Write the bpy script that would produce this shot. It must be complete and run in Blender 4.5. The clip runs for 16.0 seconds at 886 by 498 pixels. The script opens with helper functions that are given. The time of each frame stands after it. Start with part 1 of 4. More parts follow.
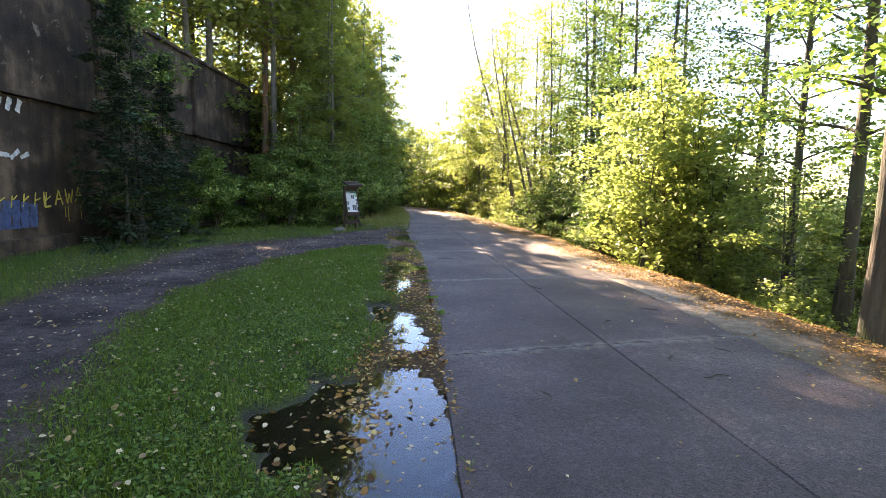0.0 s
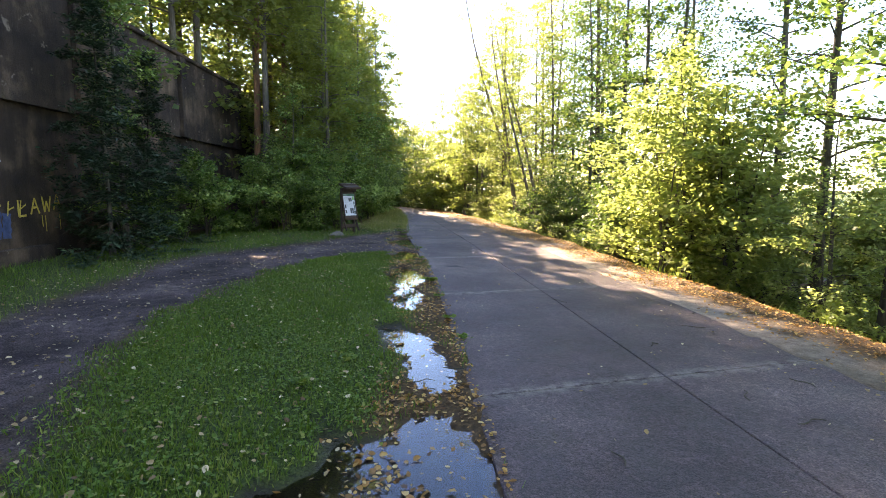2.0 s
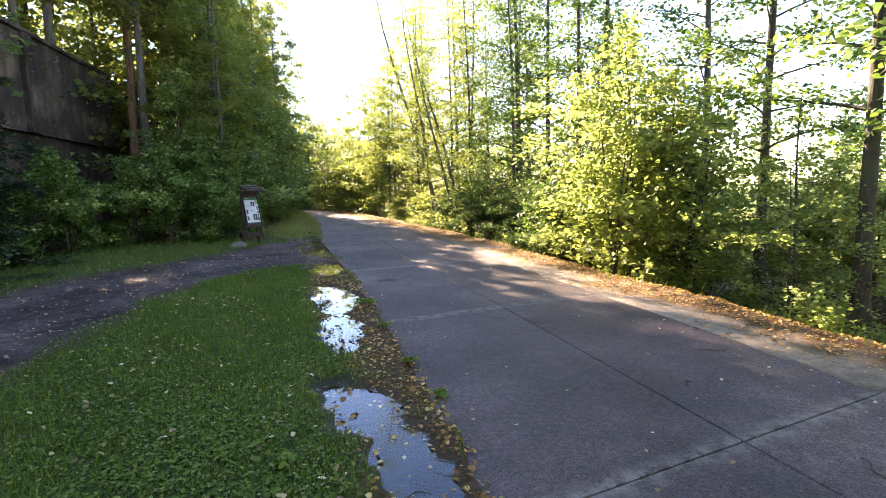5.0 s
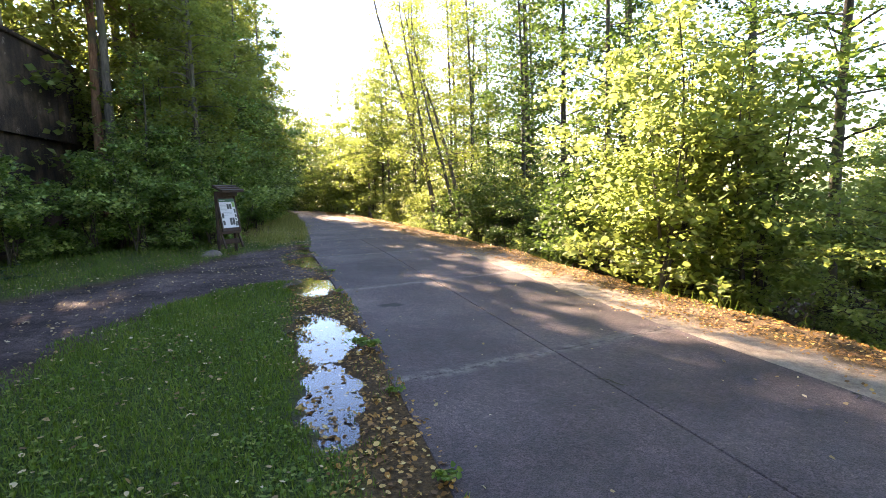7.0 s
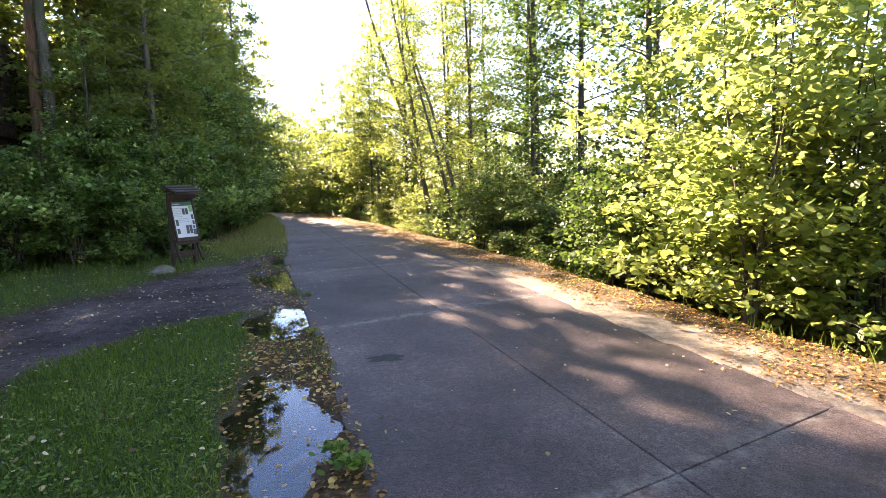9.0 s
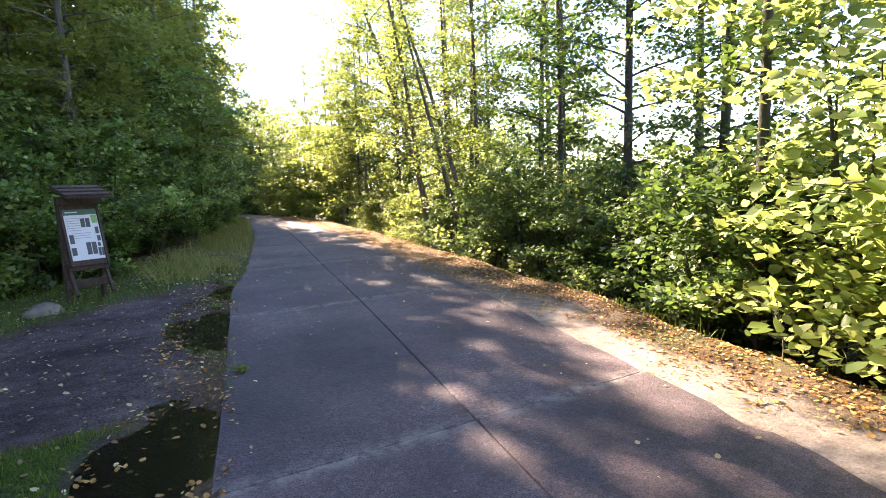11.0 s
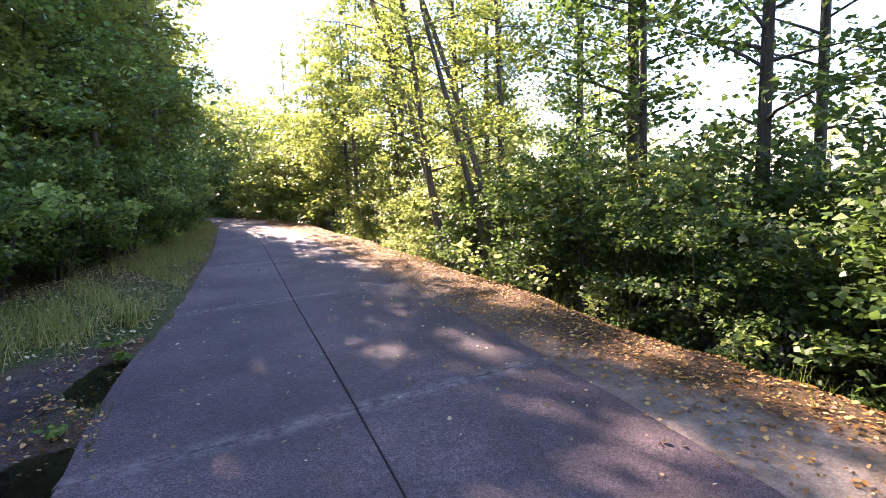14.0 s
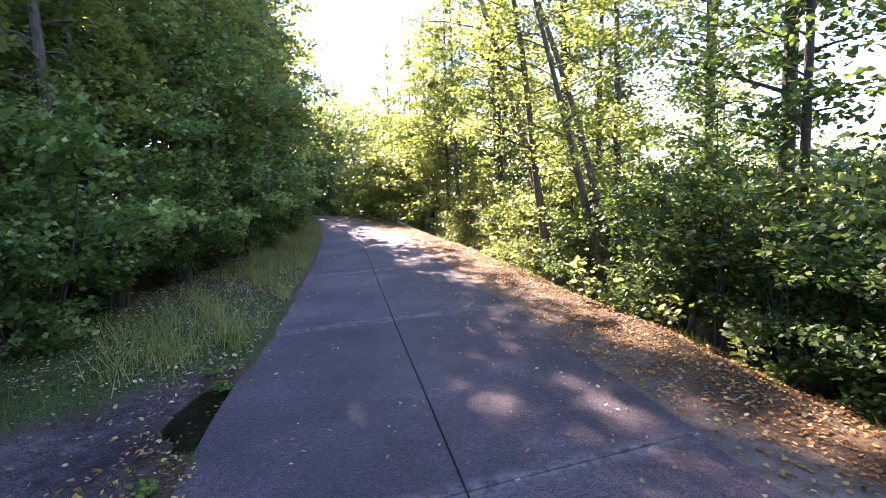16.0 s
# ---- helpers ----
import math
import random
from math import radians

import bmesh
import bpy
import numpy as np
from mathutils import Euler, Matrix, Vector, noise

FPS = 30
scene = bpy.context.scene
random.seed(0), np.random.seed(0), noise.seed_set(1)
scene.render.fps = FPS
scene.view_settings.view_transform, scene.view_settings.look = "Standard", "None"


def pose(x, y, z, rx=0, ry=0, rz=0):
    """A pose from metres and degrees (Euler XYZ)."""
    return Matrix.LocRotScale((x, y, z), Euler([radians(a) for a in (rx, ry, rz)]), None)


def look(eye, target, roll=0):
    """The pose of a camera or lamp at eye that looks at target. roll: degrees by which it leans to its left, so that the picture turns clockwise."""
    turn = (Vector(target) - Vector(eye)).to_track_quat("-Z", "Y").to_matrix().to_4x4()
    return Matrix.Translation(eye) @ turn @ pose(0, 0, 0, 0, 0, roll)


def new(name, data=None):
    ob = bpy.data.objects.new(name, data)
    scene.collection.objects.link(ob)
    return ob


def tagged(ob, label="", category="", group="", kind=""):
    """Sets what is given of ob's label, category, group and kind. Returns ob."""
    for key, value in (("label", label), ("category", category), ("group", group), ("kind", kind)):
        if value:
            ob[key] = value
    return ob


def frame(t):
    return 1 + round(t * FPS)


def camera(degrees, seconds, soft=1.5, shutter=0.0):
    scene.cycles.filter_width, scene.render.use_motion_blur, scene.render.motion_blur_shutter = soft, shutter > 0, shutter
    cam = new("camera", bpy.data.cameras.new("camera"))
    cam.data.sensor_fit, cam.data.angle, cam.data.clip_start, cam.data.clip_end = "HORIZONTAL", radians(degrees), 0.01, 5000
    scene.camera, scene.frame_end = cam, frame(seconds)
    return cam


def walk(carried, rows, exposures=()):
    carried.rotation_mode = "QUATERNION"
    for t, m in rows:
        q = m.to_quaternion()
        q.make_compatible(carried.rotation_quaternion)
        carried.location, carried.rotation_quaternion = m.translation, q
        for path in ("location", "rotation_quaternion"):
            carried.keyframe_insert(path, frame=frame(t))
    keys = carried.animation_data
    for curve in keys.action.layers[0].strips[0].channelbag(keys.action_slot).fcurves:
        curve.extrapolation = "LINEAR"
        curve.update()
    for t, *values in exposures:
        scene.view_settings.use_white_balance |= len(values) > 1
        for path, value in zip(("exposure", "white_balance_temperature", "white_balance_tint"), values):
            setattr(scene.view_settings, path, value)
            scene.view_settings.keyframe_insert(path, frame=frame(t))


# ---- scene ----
EXPOSURE = 3.25
cam = camera(80.8, 16.0, soft=0.5)
PATH = [
    (0, (0.327, 0.873, 1.504), (0.211, 2.857, 1.274), 1.0),
    (0.5, (0.272, 0.999, 1.524), (0.16, 2.982, 1.294), 0.8),
    (1, (0.182, 1.198, 1.551), (0.069, 3.181, 1.318), 0.7),
    (1.5, (0.084, 1.412, 1.566), (-0.021, 3.395, 1.332), 0.5),
    (2, (-0.01, 1.642, 1.581), (-0.102, 3.626, 1.347), 0.3),
    (2.5, (-0.113, 1.852, 1.59), (-0.136, 3.839, 1.357), -0.0),
    (3, (-0.21, 2.085, 1.586), (-0.194, 4.071, 1.352), -0.3),
    (3.5, (-0.301, 2.322, 1.572), (-0.184, 4.304, 1.336), -0.5),
    (4, (-0.396, 2.554, 1.575), (-0.179, 4.528, 1.337), -0.8),
    (6.5, (-0.582, 4.684, 1.566), (-0.297, 6.65, 1.327), -1.1),
    (7, (-0.613, 5.163, 1.582), (-0.314, 7.126, 1.341), -1.1),
    (7.5, (-0.622, 5.65, 1.583), (-0.312, 7.611, 1.34), -1.1),
    (8, (-0.603, 6.231, 1.568), (-0.286, 8.19, 1.325), -1.2),
    (8.5, (-0.575, 6.77, 1.567), (-0.247, 8.728, 1.323), -1.3),
    (9, (-0.534, 7.365, 1.583), (-0.195, 9.321, 1.337), -1.5),
    (11.5, (-0.255, 11.311, 1.584), (0.129, 13.257, 1.332), -1.7),
    (12, (-0.24, 11.989, 1.562), (0.151, 13.934, 1.308), -1.8),
    (12.5, (-0.24, 12.518, 1.552), (0.158, 14.461, 1.298), -2.0),
    (13, (-0.23, 13.098, 1.546), (0.175, 15.039, 1.291), -2.1),
    (13.5, (-0.217, 13.674, 1.53), (0.197, 15.614, 1.276), -2.0),
    (14, (-0.213, 14.262, 1.547), (0.209, 16.2, 1.288), -2.0),
    (14.5, (-0.212, 14.626, 1.537), (0.18, 16.571, 1.28), -1.9),
    (15, (-0.232, 14.861, 1.586), (0.087, 16.819, 1.332), -1.7),
    (15.5, (-0.271, 14.967, 1.674), (-0.015, 16.934, 1.415), -1.9),
    (16, (-0.274, 14.958, 1.802), (-0.216, 16.939, 1.537), -2.0),
]
walk(cam, [(t, look(eye, target, roll)) for t, eye, target, roll in PATH],
     exposures=[(0, EXPOSURE, 7350, 26), (7, EXPOSURE, 7300, 26), (9, EXPOSURE, 7200, 28), (12.5, EXPOSURE, 6400, 33), (14.5, EXPOSURE + 0.06, 6200, 42), (16, EXPOSURE + 0.12, 6000, 43)])

# ---- world and sun ----
SUN_AZ, SUN_EL = radians(-25.3), radians(31.0)
world = bpy.data.worlds.new("sky")
scene.world = world
world.use_nodes = True
wn = world.node_tree.nodes
sky = wn.new("ShaderNodeTexSky")
sky.sky_type, sky.sun_disc = "NISHITA", False
sky.sun_elevation, sky.sun_rotation = SUN_EL, SUN_AZ
sky.air_density, sky.dust_density, sky.ozone_density = 1.0, 0.0, 2.5
wn["Background"].inputs["Strength"].default_value = 0.095
world.node_tree.links.new(sky.outputs["Color"], wn["Background"].inputs["Color"])
sun_way = Vector((math.sin(SUN_AZ) * math.cos(SUN_EL), math.cos(SUN_AZ) * math.cos(SUN_EL), math.sin(SUN_EL)))
sun = new("sun", bpy.data.lights.new("sun", "SUN"))
sun.data.energy, sun.data.angle, sun.data.color = 5.3, radians(0.55), (1.0, 0.86, 0.62)
sun.matrix_world = look(sun_way * 60, (0, 0, 0))


# ---- materials ----
class Nodes:
    """A short hand for node trees."""

    def __init__(self, name):
        self.mat = bpy.data.materials.new(name)
        self.mat.use_nodes = True
        self.tree = self.mat.node_tree
        self.bsdf = self.tree.nodes["Principled BSDF"]
        self.out = self.tree.nodes["Material Output"]

    def n(self, kind, **values):
        node = self.tree.nodes.new("ShaderNode" + kind)
        for key, value in values.items():
            node.inputs[key.replace("_", " ")].default_value = value
        return node

    def link(self, a, b):
        self.tree.links.new(a, b)

    def coords(self):
        return self.n("TexCoord").outputs["Object"]

    def noise(self, scale, detail=4.0, rough=0.6, at=None):
        node = self.n("TexNoise", Scale=scale, Detail=detail, Roughness=rough)
        self.link(at or self.coords(), node.inputs["Vector"])
        return node.outputs["Fac"]

    def ramp(self, fac, stops):
        node = self.tree.nodes.new("ShaderNodeValToRGB")
        ramp = node.color_ramp
        while len(ramp.elements) < len(stops):
            ramp.elements.new(0.5)
        for el, (p, c) in zip(ramp.elements, stops):
            el.position, el.color = p, (*c, 1) if len(c) == 3 else c
        self.link(fac, node.inputs["Fac"])
        return node.outputs["Color"]

    def mix(self, fac, a, b, mode="MIX"):
        node = self.tree.nodes.new("ShaderNodeMix")
        node.data_type, node.blend_type = "RGBA", mode
        for value, sock in ((fac, node.inputs["Factor"]), (a, node.inputs[6]), (b, node.inputs[7])):
            if hasattr(value, "links"):
                self.link(value, sock)
            else:
                sock.default_value = value if isinstance(value, (int, float)) else (*value, 1)
        return node.outputs[2]

    def attr(self, name):
        node = self.tree.nodes.new("ShaderNodeAttribute")
        node.attribute_name = name
        return node.outputs["Fac"]

    def bump(self, height, strength, distance):
        node = self.n("Bump", Strength=strength, Distance=distance)
        self.link(height, node.inputs["Height"])
        self.link(node.outputs["Normal"], self.bsdf.inputs["Normal"])
        return node

    def set(self, **values):
        for key, value in values.items():
            sock = self.bsdf.inputs[key.replace("_", " ")]
            if hasattr(value, "links"):
                self.link(value, sock)
            else:
                sock.default_value = value if isinstance(value, (int, float)) else (*value, 1)
        return self.mat


def leaf_material(name, dark, mid, light, glow, thin=0.45, gloss=0.5):
    """Leaves: diffuse and glossy above, light passing through; each leaf has its own tone."""
    m = Nodes(name)
    tone = m.attr("tone")
    col = m.ramp(tone, [(0.0, dark), (0.55, mid), (0.9, light), (1.0, light)])
    m.set(Base_Color=col, Roughness=gloss)
    m.bsdf.inputs["Specular IOR Level"].default_value = 0.35
    back = m.n("BsdfTranslucent")
    m.link(m.mix(0.75, col, glow, "MIX"), back.inputs["Color"])
    both = m.n("MixShader", Fac=thin)
    m.link(m.bsdf.outputs["BSDF"], both.inputs[1])
    m.link(back.outputs["BSDF"], both.inputs[2])
    m.link(both.outputs["Shader"], m.out.inputs["Surface"])
    return m.mat


def bark_material(name, dark, light, scale=1.0):
    m = Nodes(name)
    co = m.coords()
    stretch = m.n("Mapping")
    stretch.inputs["Scale"].default_value = (14 * scale, 14 * scale, 2.2 * scale)
    m.link(co, stretch.inputs["Vector"])
    furrow = m.noise(1.6, 6, 0.65, stretch.outputs["Vector"])
    patch = m.noise(1.3, 3, 0.5, co)
    col = m.mix(m.ramp(patch, [(0.45, (0, 0, 0)), (0.7, (1, 1, 1))]), m.ramp(furrow, [(0.3, dark), (0.7, light)]), (0.075, 0.085, 0.05))
    m.bump(furrow, 0.9, 0.03)
    return m.set(Base_Color=col, Roughness=0.9)


# lighter copy of the maple leaf, with sunlight put into its colour
LEAF_SUNLIT = leaf_material("leaf_maple", (0.045, 0.095, 0.02), (0.11, 0.18, 0.035), (0.30, 0.34, 0.12), (0.44, 0.52, 0.13), 0.55)
# darker copy of the maple leaf, with shade put into its colour
LEAF_SHADED = leaf_material("leaf_maple_shade", (0.025, 0.058, 0.014), (0.060, 0.112, 0.026), (0.13, 0.185, 0.045), (0.15, 0.25, 0.042), 0.36, 0.55)
LEAF_TREE = leaf_material("leaf_birch", (0.055, 0.09, 0.02), (0.10, 0.14, 0.03), (0.20, 0.22, 0.05), (0.36, 0.42, 0.07), 0.52)
# wide tone range paints lit leaf tips and shaded gaps into the foliage
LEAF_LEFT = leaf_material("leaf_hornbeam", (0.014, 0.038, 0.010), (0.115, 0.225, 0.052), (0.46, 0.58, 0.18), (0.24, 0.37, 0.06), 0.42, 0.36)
LEAF_SPRUCE = leaf_material("needle", (0.018, 0.045, 0.022), (0.03, 0.065, 0.032), (0.05, 0.09, 0.04), (0.06, 0.10, 0.03), 0.2)
# yellowing leaves, with the glow of sun behind them put into the colour
LEAF_YELLOW = leaf_material("leaf_yellowing_sunlit", (0.05, 0.095, 0.02), (0.13, 0.19, 0.035), (0.27, 0.31, 0.075), (0.35, 0.43, 0.08), 0.48)
GRASS = leaf_material("grass_blade", (0.030, 0.082, 0.010), (0.098, 0.195, 0.022), (0.23, 0.27, 0.065), (0.20, 0.28, 0.03), 0.35, 0.6)
# dry grass, made brighter and yellower to stand for sun on the verge
DRY_GRASS_SUNLIT = leaf_material("dry_grass_blade_sunlit", (0.05, 0.085, 0.02), (0.24, 0.27, 0.07), (0.45, 0.40, 0.16), (0.46, 0.44, 0.12), 0.4, 0.7)
FALLEN = leaf_material("fallen_leaf", (0.09, 0.04, 0.016), (0.38, 0.19, 0.045), (0.66, 0.47, 0.17), (0.44, 0.26, 0.07), 0.2, 0.6)
FALLEN_PALE = leaf_material("fallen_leaf_pale", (0.11, 0.065, 0.03), (0.36, 0.26, 0.12), (0.66, 0.56, 0.36), (0.40, 0.28, 0.10), 0.15, 0.6)
BARK_DARK = bark_material("bark_dark", (0.030, 0.025, 0.020), (0.10, 0.085, 0.065))
BARK_GREY = bark_material("bark_grey", (0.055, 0.045, 0.035), (0.19, 0.165, 0.13))
BARK_PINE = bark_material("bark_pine", (0.10, 0.045, 0.025), (0.34, 0.18, 0.10))


def concrete_slab_material():
    m = Nodes("road_concrete")
    geo = m.n("NewGeometry").outputs["Position"]
    grain = m.noise(95, 3, 0.7, geo)
    pebbles = m.n("TexVoronoi", Scale=46)
    m.link(geo, pebbles.inputs["Vector"])
    stain = m.noise(0.55, 5, 0.6, geo)
    blotch = m.noise(3.2, 5, 0.65, geo)
    col = m.ramp(stain, [(0.32, (0.032, 0.022, 0.026)), (0.5, (0.066, 0.047, 0.053)), (0.70, (0.122, 0.091, 0.096))])
    col = m.mix(0.6, col, m.ramp(blotch, [(0.35, (0.25, 0.24, 0.24)), (0.65, (0.75, 0.73, 0.70))]), "OVERLAY")
    col = m.mix(0.75, col, m.ramp(grain, [(0.38, (0.10, 0.10, 0.10)), (0.5, (0.5, 0.5, 0.5)), (0.63, (0.93, 0.91, 0.88))]), "OVERLAY")
    speck = m.n("TexVoronoi", Scale=38)
    m.link(geo, speck.inputs["Vector"])
    col = m.mix(0.4, col, m.ramp(speck.outputs["Color"], [(0.25, (0.22, 0.22, 0.22)), (0.55, (0.5, 0.5, 0.5)), (0.86, (0.86, 0.85, 0.82))]), "OVERLAY")
    worn = m.n("Math")
    worn.operation = "MULTIPLY"
    m.link(m.attr("worn"), worn.inputs[0])
    m.link(m.ramp(m.noise(7, 6, 0.75, geo), [(0.42, (0, 0, 0)), (0.6, (1, 1, 1))]), worn.inputs[1])
    col = m.mix(worn.outputs[0], col, (0.24, 0.21, 0.195))
    info = m.n("ObjectInfo").outputs["Random"]
    col = m.mix(0.5, col, m.ramp(info, [(0.0, (0.36, 0.36, 0.36)), (1.0, (0.62, 0.61, 0.59))]), "OVERLAY")
    add = m.n("Math")
    add.operation = "ADD"
    m.link(grain, add.inputs[0])
    m.link(pebbles.outputs["Distance"], add.inputs[1])
    m.bump(add.outputs[0], 0.55, 0.008)
    return m.set(Base_Color=col, Roughness=m.ramp(blotch, [(0.3, (0.62,) * 3), (0.7, (0.86,) * 3)]))


def ground_material():
    """Soil with a trodden path, sandy shoulder, turf floor and leaf mould, each where its attribute says."""
    m = Nodes("ground_soil")
    geo = m.n("NewGeometry").outputs["Position"]
    fine, mid, big = m.noise(60, 4, 0.7, geo), m.noise(7, 5, 0.65, geo), m.noise(0.9, 4, 0.6, geo)
    mould = m.ramp(m.noise(28, 4, 0.75, geo), [(0.3, (0.035, 0.024, 0.014)), (0.52, (0.10, 0.062, 0.030)), (0.72, (0.22, 0.13, 0.055))])
    weeds = m.noise(38, 5, 0.75, geo)
    turf = m.ramp(weeds, [(0.36, (0.012, 0.020, 0.006)), (0.5, (0.050, 0.088, 0.018)), (0.62, (0.11, 0.15, 0.035)), (0.72, (0.16, 0.15, 0.06))])
    turf = m.mix(0.5, turf, m.ramp(mid, [(0.35, (0.22, 0.24, 0.2)), (0.65, (0.75, 0.70, 0.62))]), "OVERLAY")
    path = m.ramp(big, [(0.35, (0.040, 0.030, 0.032)), (0.55, (0.092, 0.071, 0.073)), (0.72, (0.165, 0.132, 0.126))])
    path = m.mix(0.6, path, m.ramp(mid, [(0.35, (0.2, 0.2, 0.2)), (0.65, (0.8, 0.78, 0.75))]), "OVERLAY")
    path = m.mix(0.8, path, m.ramp(fine, [(0.38, (0.1, 0.1, 0.1)), (0.62, (0.9, 0.88, 0.85))]), "OVERLAY")
    sand = m.ramp(mid, [(0.3, (0.17, 0.138, 0.115)), (0.7, (0.40, 0.335, 0.28))])
    sand = m.mix(0.5, sand, m.ramp(fine, [(0.3, (0.25, 0.25, 0.25)), (0.7, (0.75, 0.74, 0.70))]), "OVERLAY")
    col = m.mix(m.attr("turf"), mould, turf)
    col = m.mix(m.attr("path"), col, path)
    col = m.mix(m.attr("sand"), col, sand)
    mud = m.attr("mud")
    col = m.mix(mud, col, (0.030, 0.024, 0.018))
    m.bump(weeds, 0.9, 0.035)
    m.bsdf.inputs["Specular IOR Level"].default_value = 0.25
    return m.set(Base_Color=col, Roughness=m.ramp(mud, [(0.0, (0.92,) * 3), (1.0, (0.35,) * 3)]))


def wall_material():
    m = Nodes("old_concrete_wall")
    co = m.coords()
    streaks = m.n("Mapping")
    streaks.inputs["Scale"].default_value = (3.0, 3.0, 0.35)
    m.link(co, streaks.inputs["Vector"])
    run = m.noise(1.4, 6, 0.65, streaks.outputs["Vector"])
    blot = m.noise(0.8, 6, 0.6, co)
    fine = m.noise(26, 4, 0.7, co)
    col = m.ramp(blot, [(0.34, (0.016, 0.010, 0.007)), (0.5, (0.050, 0.034, 0.022)), (0.66, (0.18, 0.128, 0.085))])
    col = m.mix(0.75, col, m.ramp(run, [(0.3, (0.12, 0.115, 0.11)), (0.55, (0.45, 0.44, 0.43)), (0.78, (0.72, 0.70, 0.66))]), "OVERLAY")
    chip = m.ramp(m.noise(2.6, 7, 0.7, co), [(0.62, (0, 0, 0)), (0.66, (1, 1, 1))])
    col = m.mix(chip, col, (0.19, 0.155, 0.12))
    m.bump(fine, 0.7, 0.03)
    return m.set(Base_Color=col, Roughness=0.92)


def plain(name, color, rough=0.7, vary=0.35, scale=18.0, metal=0.0):
    m = Nodes(name)
    col = m.mix(vary, color, m.ramp(m.noise(scale, 5, 0.65), [(0.3, (0.15,) * 3), (0.7, (0.85,) * 3)]), "OVERLAY")
    m.bump(m.noise(scale * 3, 3), 0.3, 0.01)
    return m.set(Base_Color=col, Roughness=rough, Metallic=metal)


def water_material():
    m = Nodes("puddle_water")
    m.set(Base_Color=(0.75, 0.72, 0.62), Roughness=0.02, IOR=1.33)
    m.bsdf.inputs["Transmission Weight"].default_value = 1.0
    # reflection weakened and tinted blue by hand, so the mirrored sky looks bluer
    m.bsdf.inputs["Specular IOR Level"].default_value = 0.14
    m.bsdf.inputs["Specular Tint"].default_value = (0.55, 0.75, 1.0, 1)
    m.bump(m.noise(5, 2), 0.02, 0.01)
    return m.mat


def wood_material():
    m = Nodes("dark_stained_wood")
    co = m.coords()
    st = m.n("Mapping")
    st.inputs["Scale"].default_value = (22, 22, 2.5)
    m.link(co, st.inputs["Vector"])
    grain = m.noise(1.5, 5, 0.6, st.outputs["Vector"])
    m.bump(grain, 0.4, 0.006)
    return m.set(Base_Color=m.ramp(grain, [(0.3, (0.028, 0.018, 0.013)), (0.7, (0.085, 0.055, 0.040))]), Roughness=0.75)


CONCRETE, SOIL, WALL, WOOD, WATER = concrete_slab_material(), ground_material(), wall_material(), wood_material(), water_material()
SHEET = plain("printed_sheet", (0.66, 0.68, 0.70), 0.35, 0.10, 5)
SHEET_GREEN = plain("printed_header", (0.05, 0.14, 0.08), 0.35, 0.15, 5)
PRINT_DARK = plain("printed_picture", (0.07, 0.08, 0.08), 0.4, 0.6, 30)
PRINT_GREY = plain("printed_text", (0.38, 0.40, 0.42), 0.4, 0.2, 30)
PRINT_LEAF = plain("printed_leaf", (0.22, 0.42, 0.14), 0.4, 0.3, 20)
PAINT_YELLOW = plain("spray_yellow", (0.55, 0.43, 0.08), 0.8, 0.5, 12)
PAINT_BLUE = plain("spray_blue", (0.05, 0.08, 0.17), 0.85, 0.6, 9)
PAINT_WHITE = plain("spray_white", (0.50, 0.50, 0.48), 0.85, 0.6, 9)
PATCH = plain("asphalt_patch", (0.035, 0.033, 0.034), 0.9, 0.5, 40)


# ---- building helpers ----
def mesh_of(name, verts, faces, material, smooth=False):
    me = bpy.data.meshes.new(name)
    me.from_pydata([tuple(v) for v in verts], [], [tuple(f) for f in faces])
    me.materials.append(material)
    if smooth:
        me.polygons.foreach_set("use_smooth", np.ones(len(me.polygons), bool))
    return me


def quads_of(name, verts, quads, material, tone=None):
    """A mesh from arrays: verts (n, 3), quads (m, 4), a tone for each face."""
    me = bpy.data.meshes.new(name)
    nv, nq = len(verts), len(quads)
    me.vertices.add(nv)
    me.vertices.foreach_set("co", np.asarray(verts, np.float32).ravel())
    me.loops.add(nq * 4)
    me.loops.foreach_set("vertex_index", np.asarray(quads, np.int32).ravel())
    me.polygons.add(nq)
    me.polygons.foreach_set("loop_start", np.arange(0, nq * 4, 4, dtype=np.int32))
    if tone is not None:
        at = me.attributes.new("tone", "FLOAT", "FACE")
        at.data.foreach_set("value", np.asarray(tone, np.float32))
    me.materials.append(material)
    me.update(calc_edges=True)
    return me


def part(name, me, parent, label=""):
    ob = new(name, me)
    ob.parent = parent
    return tagged(ob, label)


def from_bm(name, bm, material, smooth=False):
    me = bpy.data.meshes.new(name)
    bm.normal_update()
    bm.to_mesh(me)
    bm.free()
    me.materials.append(material)
    if smooth:
        me.polygons.foreach_set("use_smooth", np.ones(len(me.polygons), bool))
    return me


def box_bm(bm, size, m, bevel=0.0, rough=0.0, rng=None):
    """A bevelled box of that size at the pose m, added to bm."""
    made = bmesh.ops.create_cube(bm, size=1.0, matrix=Matrix.Diagonal((*size, 1)))
    vs = made["verts"]
    if bevel:
        es = list({e for v in vs for e in v.link_edges})
        got = bmesh.ops.bevel(bm, geom=es, offset=bevel, segments=1, affect="EDGES")
        vs = list({v for f in got["faces"] for v in f.verts} | {v for v in vs if v.is_valid})
    for v in vs:
        if rough:
            v.co += Vector((rng.uniform(-rough, rough), rng.uniform(-rough, rough), rng.uniform(-rough, rough)))
    bmesh.ops.transform(bm, matrix=m, verts=vs)
    return bm


def box(name, size, m, material, bevel=0.01):
    return from_bm(name, box_bm(bmesh.new(), size, m, bevel), material)


